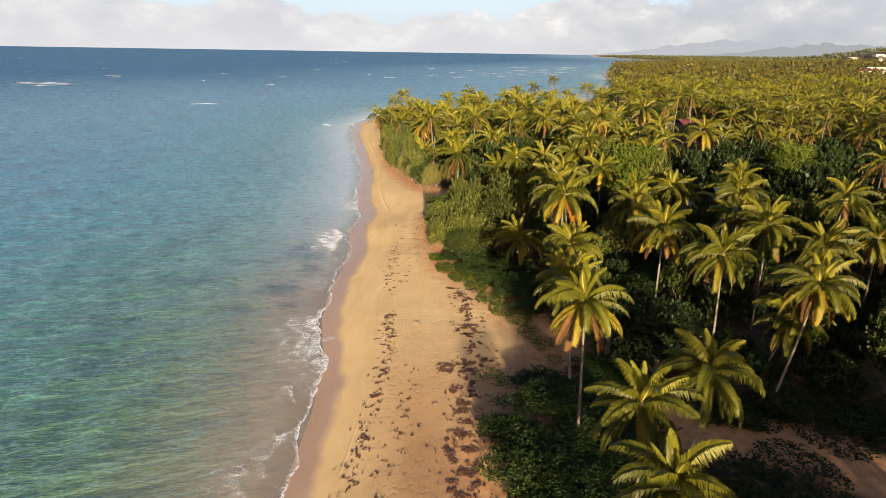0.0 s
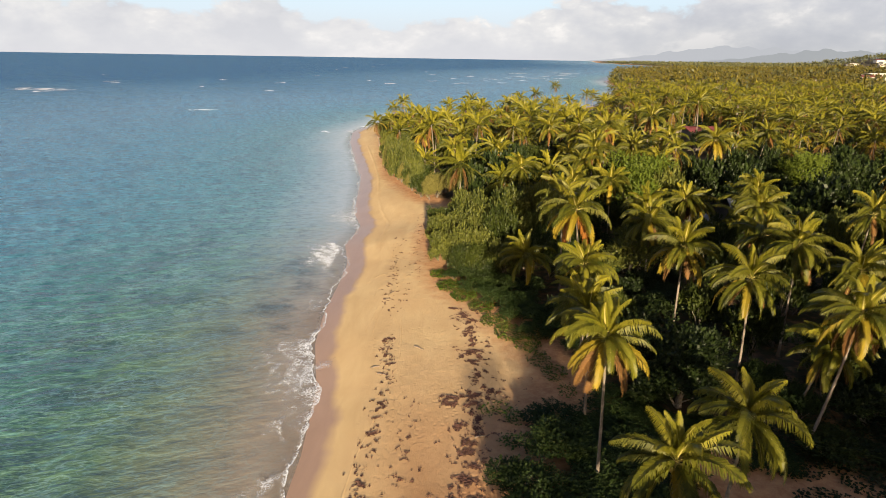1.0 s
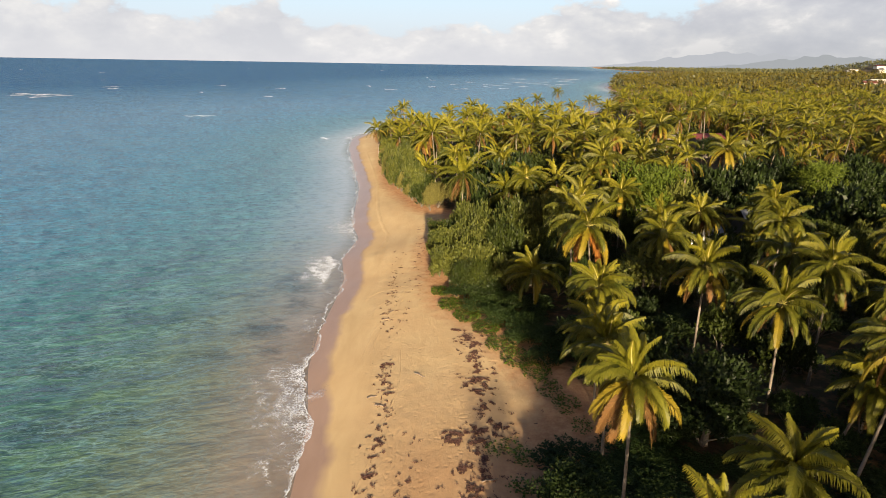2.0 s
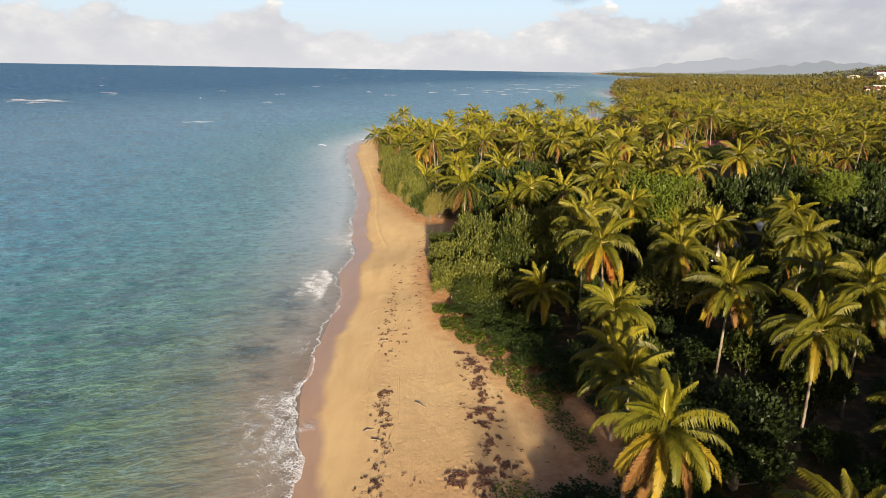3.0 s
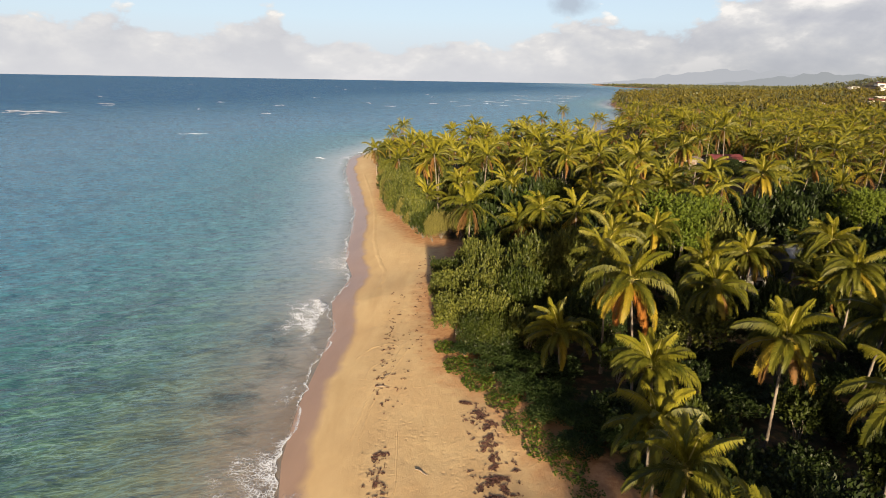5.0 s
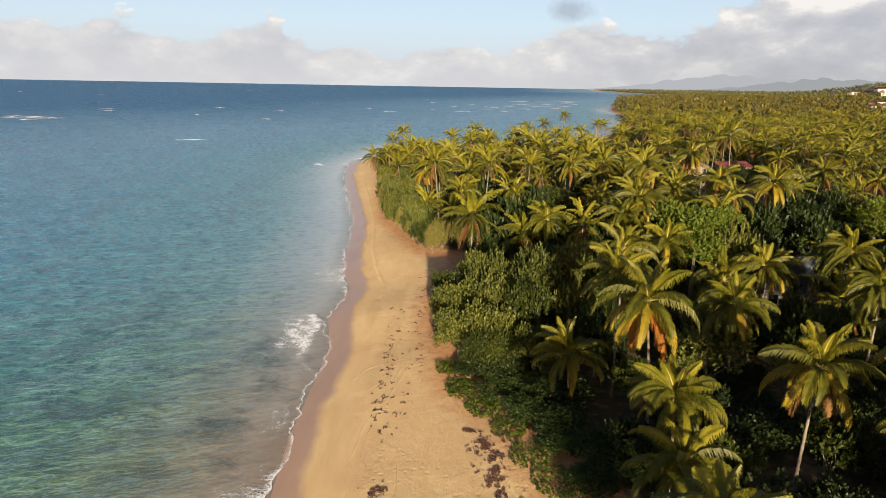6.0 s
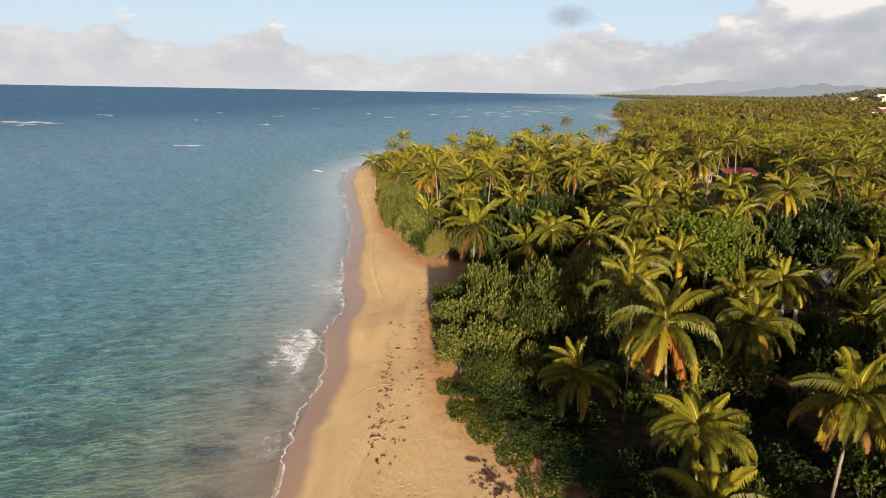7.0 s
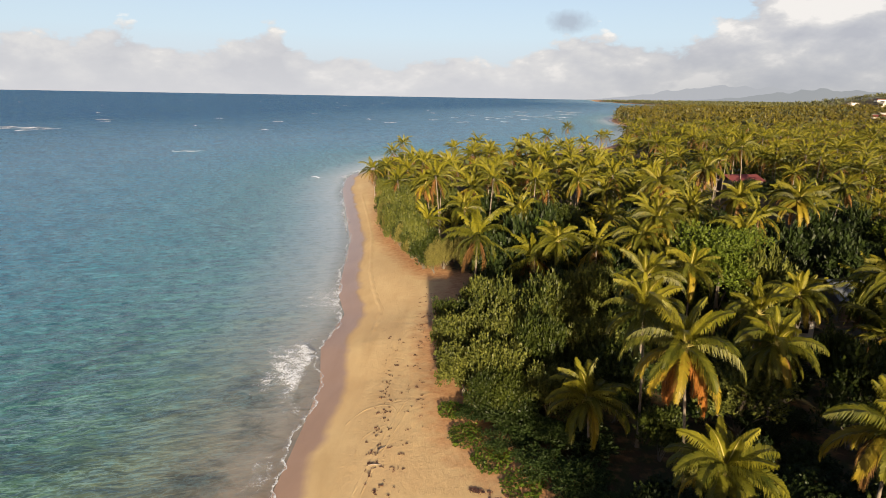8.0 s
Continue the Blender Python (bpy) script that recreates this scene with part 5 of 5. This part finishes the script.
def gable(x0, y0, x1, y1, z, rise, over=0.4, thick=0.12):
    """A pitched roof with its ridge along x."""
    x0, x1, y0, y1 = x0 - over, x1 + over, y0 - over, y1 + over
    ym = (y0 + y1) / 2
    v = []
    for x in (x0, x1):
        v += [(x, y0, z), (x, ym, z + rise), (x, y1, z), (x, y1, z - thick), (x, ym, z + rise - thick), (x, y0, z - thick)]
    f = [(0, 6, 7, 1), (1, 7, 8, 2), (3, 9, 10, 4), (4, 10, 11, 5), (5, 11, 6, 0), (2, 8, 9, 3), (0, 1, 4, 5), (1, 2, 3, 4), (11, 10, 7, 6), (10, 9, 8, 7)]
    return v, f


def house(name, x, y, turn, wx, wy, storeys, roof_mat, wall_mat, label, rise=1.6, base=None, openings=5):
    top = new(name)
    g = float(height([x], [y])[0]) if base is None else base
    top.matrix_basis = pose(x, y, g, 0, 0, turn)
    h = 2.8 * storeys
    t = 0.2
    build("wall", *boxes((-wx, -wy, -0.4, wx, -wy + t, h), (-wx, wy - t, -0.4, wx, wy, h), (-wx, -wy + t, -0.4, -wx + t, wy - t, h), (wx - t, -wy + t, -0.4, wx, wy - t, h)), wall_mat, top)
    build("floor_slab", *boxes(*[(-wx - 0.15, -wy - (1.3 if s else 0.15), 2.8 * s - 0.18, wx + 0.15, -wy - 0.003, 2.8 * s) for s in range(storeys)]), wall_mat, top)
    v, f = gable(-wx, -wy, wx, wy, h + 0.06, rise)
    build("roof", v, f, roof_mat, top)
    for s in range(storeys):
        for k in range(openings):
            cx = -wx + (k + 0.5) * 2 * wx / openings
            wide, zb = (0.55, 0.9) if k % 3 else (0.5, 0.05)
            wn = new("window" if k % 3 else "door")
            wn.parent = top
            wn.location = (cx, -wy - 0.02, 2.8 * s)
            build("frame", *boxes((-wide - 0.08, -0.05, zb - 0.08, -wide, 0.015, 2.18), (wide, -0.05, zb - 0.08, wide + 0.08, 0.015, 2.18),
                                  (-wide, -0.05, 2.1, wide, 0.015, 2.18), (-wide, -0.05, zb - 0.08, wide, 0.015, zb)), wall_mat, wn)
            build("pane", *boxes((-wide, -0.02, zb, wide, 0.012, 2.1)), DARK_GLASS if k % 3 else TIMBER, wn)
    return tagged(top, label, "house")


red = house("two_storey_house", 69.6, 197, 8, 4.4, 4.0, 2, RED_ROOF, STONE, "two-storey concrete house with a dark red roof", 1.2)
annex = house("flat_concrete_house", 58.5, 198, 8, 4.2, 3.5, 2, STONE, STONE, "grey concrete house half hidden by palms", 0.5)
shed = house("grey_roofed_house", 47.4, 106.0, -3, 3.1, 3.6, 1, GREY_ROOF, STONE, "low house with a grey metal roof among palms", 1.6, openings=4)
hut = house("white_outbuilding", 34.3, 98.6, -3, 3.4, 2.6, 1, GREY_ROOF, PLASTER, "small white outbuilding with a dark metal roof", 0.7, openings=3)
shore_house = house("shore_pavilion", 175, 700, 0, 7, 4, 1, PLASTER, STONE, "long white pavilion on the far shore", 2.5)
for k, (x, y, wx, n) in enumerate(HILL_HOUSES):
    house("hillside_house", x, y, (k * 37) % 40 - 20, wx, wx * 0.6, n, PLASTER if k % 4 else RED_ROOF, PLASTER, "white house on the wooded hillside", 2.0, None, 4)


def fence(x0, y0, x1, y1, n, tall=1.2):
    """A post and rail fence between two points."""
    top = new("rail_fence")
    g = float(height([(x0 + x1) / 2], [(y0 + y1) / 2])[0])
    top.matrix_basis = pose(x0, y0, g, 0, 0, math.degrees(math.atan2(y1 - y0, x1 - x0)))
    long_ = math.hypot(x1 - x0, y1 - y0)
    post = None
    for k in range(n):
        if post is None:
            post = build("post", *tube([(0, 0, -0.4), (0, 0, tall)], [0.06, 0.05], 6), STONE, top)
            data = post.data
        else:
            post = new("post", data)
            post.parent = top
        post.location.x = long_ * k / (n - 1)
    for z in (tall * 0.5, tall - 0.06):
        build("rail", *boxes((0, -0.085, z - 0.035, long_, -0.055, z + 0.035)), STONE, top)
    return tagged(top, "weathered grey post and rail fence under the palms", "fence")


fence(35.0, 92.6, 49.0, 95.0, 8)


# ---- drift line: seaweed, driftwood, creepers ----
def clump_cloud(places, seed, low, high, strands=26):
    """Ragged mats of dried weed: flat crossing blades close to the sand, joined."""
    r = np.random.default_rng(seed)
    xy = np.repeat(np.array(places, float).reshape(-1, 2), strands, 0)
    n = len(xy)
    s = np.repeat(r.uniform(low, high, len(places)), strands)
    turn = np.repeat(r.uniform(0, 6.3, len(places)), strands)
    a, q = r.uniform(0, 6.3, n), s * np.abs(r.normal(0, 0.55, n))
    u, v = q * np.cos(a), q * np.sin(a) * 0.55
    px, py = xy[:, 0] + u * np.cos(turn) - v * np.sin(turn), xy[:, 1] + u * np.sin(turn) + v * np.cos(turn)
    g = height(px, py)
    p = np.stack([px, py, g + r.uniform(0.045, 0.07, n) + 0.05 * s * np.exp(-q / s * 2)], 1)
    t = turn + r.normal(0, 0.9, n)
    ln = (s * r.uniform(0.25, 0.8, n))[:, None]
    d = np.stack([np.cos(t), np.sin(t), r.normal(0, 0.04, n)], 1) * ln
    w_ = np.stack([-np.sin(t), np.cos(t), r.normal(0, 0.08, n)], 1) * ln * r.uniform(0.12, 0.32, (n, 1))
    down = np.array([0, 0, -0.04])
    verts = np.stack([p - d * 0.5 + down, p + w_, p + d * 0.5 + down, p - w_], 1).reshape(-1, 3)
    return verts, np.arange(4 * n).reshape(-1, 4)


def weed_line(pts, n, spread_, seed):
    r = np.random.default_rng(seed)
    pts = np.array(pts, float)
    s = np.r_[0, np.cumsum(np.hypot(*np.diff(pts, axis=0).T))]
    t = r.uniform(0, s[-1], n)
    t = np.where(r.random(n) < 0.6, (t // 2.3) * 2.3 + r.normal(0, 0.5, n), t)
    return list(zip(np.interp(t, s, pts[:, 0]) + r.normal(0, spread_, n), np.interp(t, s, pts[:, 1]) + r.normal(0, spread_ * 1.3, n)))


UPPER = [(1.5, 28), (1.0, 36), (1.2, 44), (2.0, 51), (1.0, 58), (0.4, 64), (1.2, 68)]
LOWER = [(-6.8, 26), (-6.6, 33), (-6.5, 42), (-6.4, 51), (-7.4, 56), (-7.0, 60)]
heaps = weed_line(UPPER, 90, 0.6, 3) + weed_line(LOWER, 10, 0.4, 4) + [(0.4, 47.2), (-0.6, 47.0), (0.9, 46.6), (1.6, 47.6), (-0.2, 46.2), (-1.0, 46.4), (-1.3, 47.1), (0.0, 46.8), (0.6, 45.8), (1.2, 47.2), (-0.6, 45.9), (-5.4, 88.0), (-5.0, 87.0), (-4.6, 88.8)]
v, f = clump_cloud(heaps, 500, 0.20, 0.62, 60)
tagged(build("seaweed_heaps", v, f, SEAWEED), "dark reddish-brown dried seaweed heaps along the drift line", "seaweed", kind="stuff")
bits = weed_line(UPPER, 280, 1.0, 5) + weed_line(LOWER, 190, 0.5, 6) + weed_line([(-4, 28), (-3.5, 40), (-3.9, 48)], 70, 0.6, 7) + weed_line([(-9.0, 66), (-9.4, 75), (-9.6, 84), (-11, 96)], 80, 0.5, 8) \
    + weed_line([(-7.6, 66), (-7.7, 71), (-6.9, 76), (-6.9, 90), (-8, 112)], 110, 0.8, 9) + weed_line([(2.5, 24), (2.6, 40), (6.5, 50)], 80, 1.2, 10)
v, f = clump_cloud(bits, 12, 0.10, 0.38, 10)
tagged(build("seaweed_litter", v, f, SEAWEED), "scattered scraps of dark dried seaweed on sand", "seaweed", kind="stuff")


def stick(x, y, length, turn, rad=0.06):
    g = float(height([x], [y])[0])
    pts = [(0, 0, 0), (length * 0.3, 0.06, 0.03), (length * 0.65, -0.05, 0.02), (length, 0.08, 0.0)]
    vs, fs = tube(pts, [rad, rad * 0.95, rad * 0.8, rad * 0.45], 6)
    ob = build("driftwood_branch", vs, fs, DRIFT, smooth=True)
    ob.matrix_basis = pose(x, y, g + rad * 0.7, 0, 0, turn)
    return tagged(ob, "weathered driftwood branch lying on the sand", "driftwood", "driftwood on the beach")


for x, y, ln, tn in [(-4.6, 56.6, 1.5, -35), (-7.5, 51.4, 1.9, -15), (-8.3, 52.5, 1.1, 30), (-9.5, 69.0, 1.4, 10), (-9.0, 70.8, 1.2, 60), (1.5, 41.5, 1.2, 20)]:
    stick(x, y, ln, tn)


def sand_ridge(pts, wide, tall, name="sand_ridge", label="low ridge of sand beside a wheel track"):
    """A soft raised line on the beach, such as the lip of a wheel track or a tide step."""
    pts = np.array(pts, float)
    s = np.r_[0, np.cumsum(np.hypot(*np.diff(pts, axis=0).T))]
    t = np.arange(0, s[-1], 0.4)
    px, py = np.interp(t, s, pts[:, 0]), np.interp(t, s, pts[:, 1])
    k = np.ones(7) / 7
    px, py = np.convolve(np.pad(px, 3, "edge"), k, "valid"), np.convolve(np.pad(py, 3, "edge"), k, "valid")
    tx, ty = np.gradient(px), np.gradient(py)
    ln = np.hypot(tx, ty)
    nx, ny = ty / ln, -tx / ln
    j = wander(len(t), len(t), 0.5, 0.10)
    rows = []
    for a, h in ((-1.0, -0.03), (-0.35, 0.8), (0.1, 1.0), (1.0, -0.03)):
        x, y = px + nx * (a * wide + j * wide), py + ny * (a * wide + j * wide)
        rows.append(np.stack([x, y, height(x, y) + (h * tall * np.clip(1 + wander(len(t), 3, 0.9, 0.4), 0.2, 1.6) if h > 0 else h)], 1))
    n = len(t)
    i = (np.arange(3)[:, None] * n + np.arange(n - 1)[None]).ravel()
    ob = build(name, np.concatenate(rows), np.stack([i, i + 1, i + n + 1, i + n], 1), SAND, smooth=True)
    v = ob.data.vertices
    co = np.zeros(3 * len(v), np.float32)
    v.foreach_get("co", co)
    attribute(ob, "inland", signed(co[0::3], co[1::3], SHORE))
    attribute(ob, "soil", np.zeros(len(v)))
    return tagged(ob, label, "sand", kind="stuff")


sand_ridge([(-12.7, 74.6), (-12.0, 76.8), (-10.6, 78.4), (-9.2, 78.6), (-8.3, 77.6), (-8.2, 76.0)], 0.12, 0.028)
sand_ridge([(-10.2, 60), (-10.0, 66), (-9.4, 70.5), (-8.4, 75.2), (-7.7, 79)], 0.12, 0.028)
sand_ridge([(-9.5, 60), (-9.4, 66), (-8.8, 70.2), (-7.8, 74.8), (-7.2, 78)], 0.12, 0.028)
sand_ridge([(-10.8, 70.0), (-10.9, 72.6), (-9.8, 74.4), (-8.4, 74.9)], 0.12, 0.028)
sand_ridge([(-7.4, 32), (-7.2, 40), (-6.3, 47), (-5.8, 55), (-6.6, 62)], 0.12, 0.028)
sand_ridge([(-13.6, 96), (-13.8, 104), (-16.2, 112), (-18.4, 122), (-20.6, 136), (-22.6, 148), (-27.0, 168), (-34, 198)], 0.5, 0.07, label="low tide step running along the upper beach")


def creeper(places, seed, leaf, mat, label):
    """Low vines on the sand: small leaves close to the ground, joined."""
    r = np.random.default_rng(seed)
    vs_, fs_, base = [], [], 0
    for x, y, rad, n in places:
        a, q = r.uniform(0, 6.3, n), rad * np.sqrt(r.random(n))
        px, py = x + q * np.cos(a), y + q * np.sin(a) * 1.3
        g = height(px, py)
        p = np.stack([px, py, g + r.uniform(0.02, 0.30, n)], 1)
        u = r.normal(size=(n, 3)) * (1, 1, 0.4)
        u /= np.linalg.norm(u, axis=1, keepdims=True)
        w_ = np.cross(u, r.normal(size=(n, 3)) * 0.3 + (0, 0, 1))
        vs_.append(np.stack([p, p + u * leaf * 0.5 + w_ * leaf * 0.4, p + u * leaf, p + u * leaf * 0.5 - w_ * leaf * 0.4], 1).reshape(-1, 3))
        fs_.append(np.arange(4 * n).reshape(-1, 4) + base)
        base += 4 * n
    return tagged(build("beach_creeper", np.concatenate(vs_), np.concatenate(fs_), mat), label, "creeper", kind="stuff")


creeper([(5.0, 59.5, 1.6, 500), (3.4, 62.5, 1.5, 420), (2.2, 66.5, 1.6, 600), (0.0, 69.8, 1.6, 700), (-2.0, 73.0, 1.5, 700), (-3.4, 77.0, 1.2, 500), (6.6, 57.0, 1.4, 350), (7.4, 54.0, 1.2, 200), (8.6, 51.6, 1.2, 200)],
        61, 0.22, LEAF_VINE, "bright green beach creeper spreading over the sand")
creeper([(3.6, 45.6, 0.8, 90), (2.4, 45.2, 0.7, 60), (4.6, 44.4, 0.9, 130), (4.0, 41.0, 0.8, 100), (3.4, 37.0, 0.8, 110), (3.0, 32.5, 0.9, 120), (9.4, 48.5, 0.9, 120)], 62, 0.2, LEAF_VINE, "thin green runners creeping over the sand")
creeper([(24, 33, 3.0, 1300), (29, 38.6, 3.0, 1200), (20, 32, 2.6, 1000), (33, 42, 3.5, 1200), (24, 41, 2.6, 900), (30, 47, 4, 1200)], 63, 0.24, LEAF_SHADED, "low dark ground cover beside the dirt track")
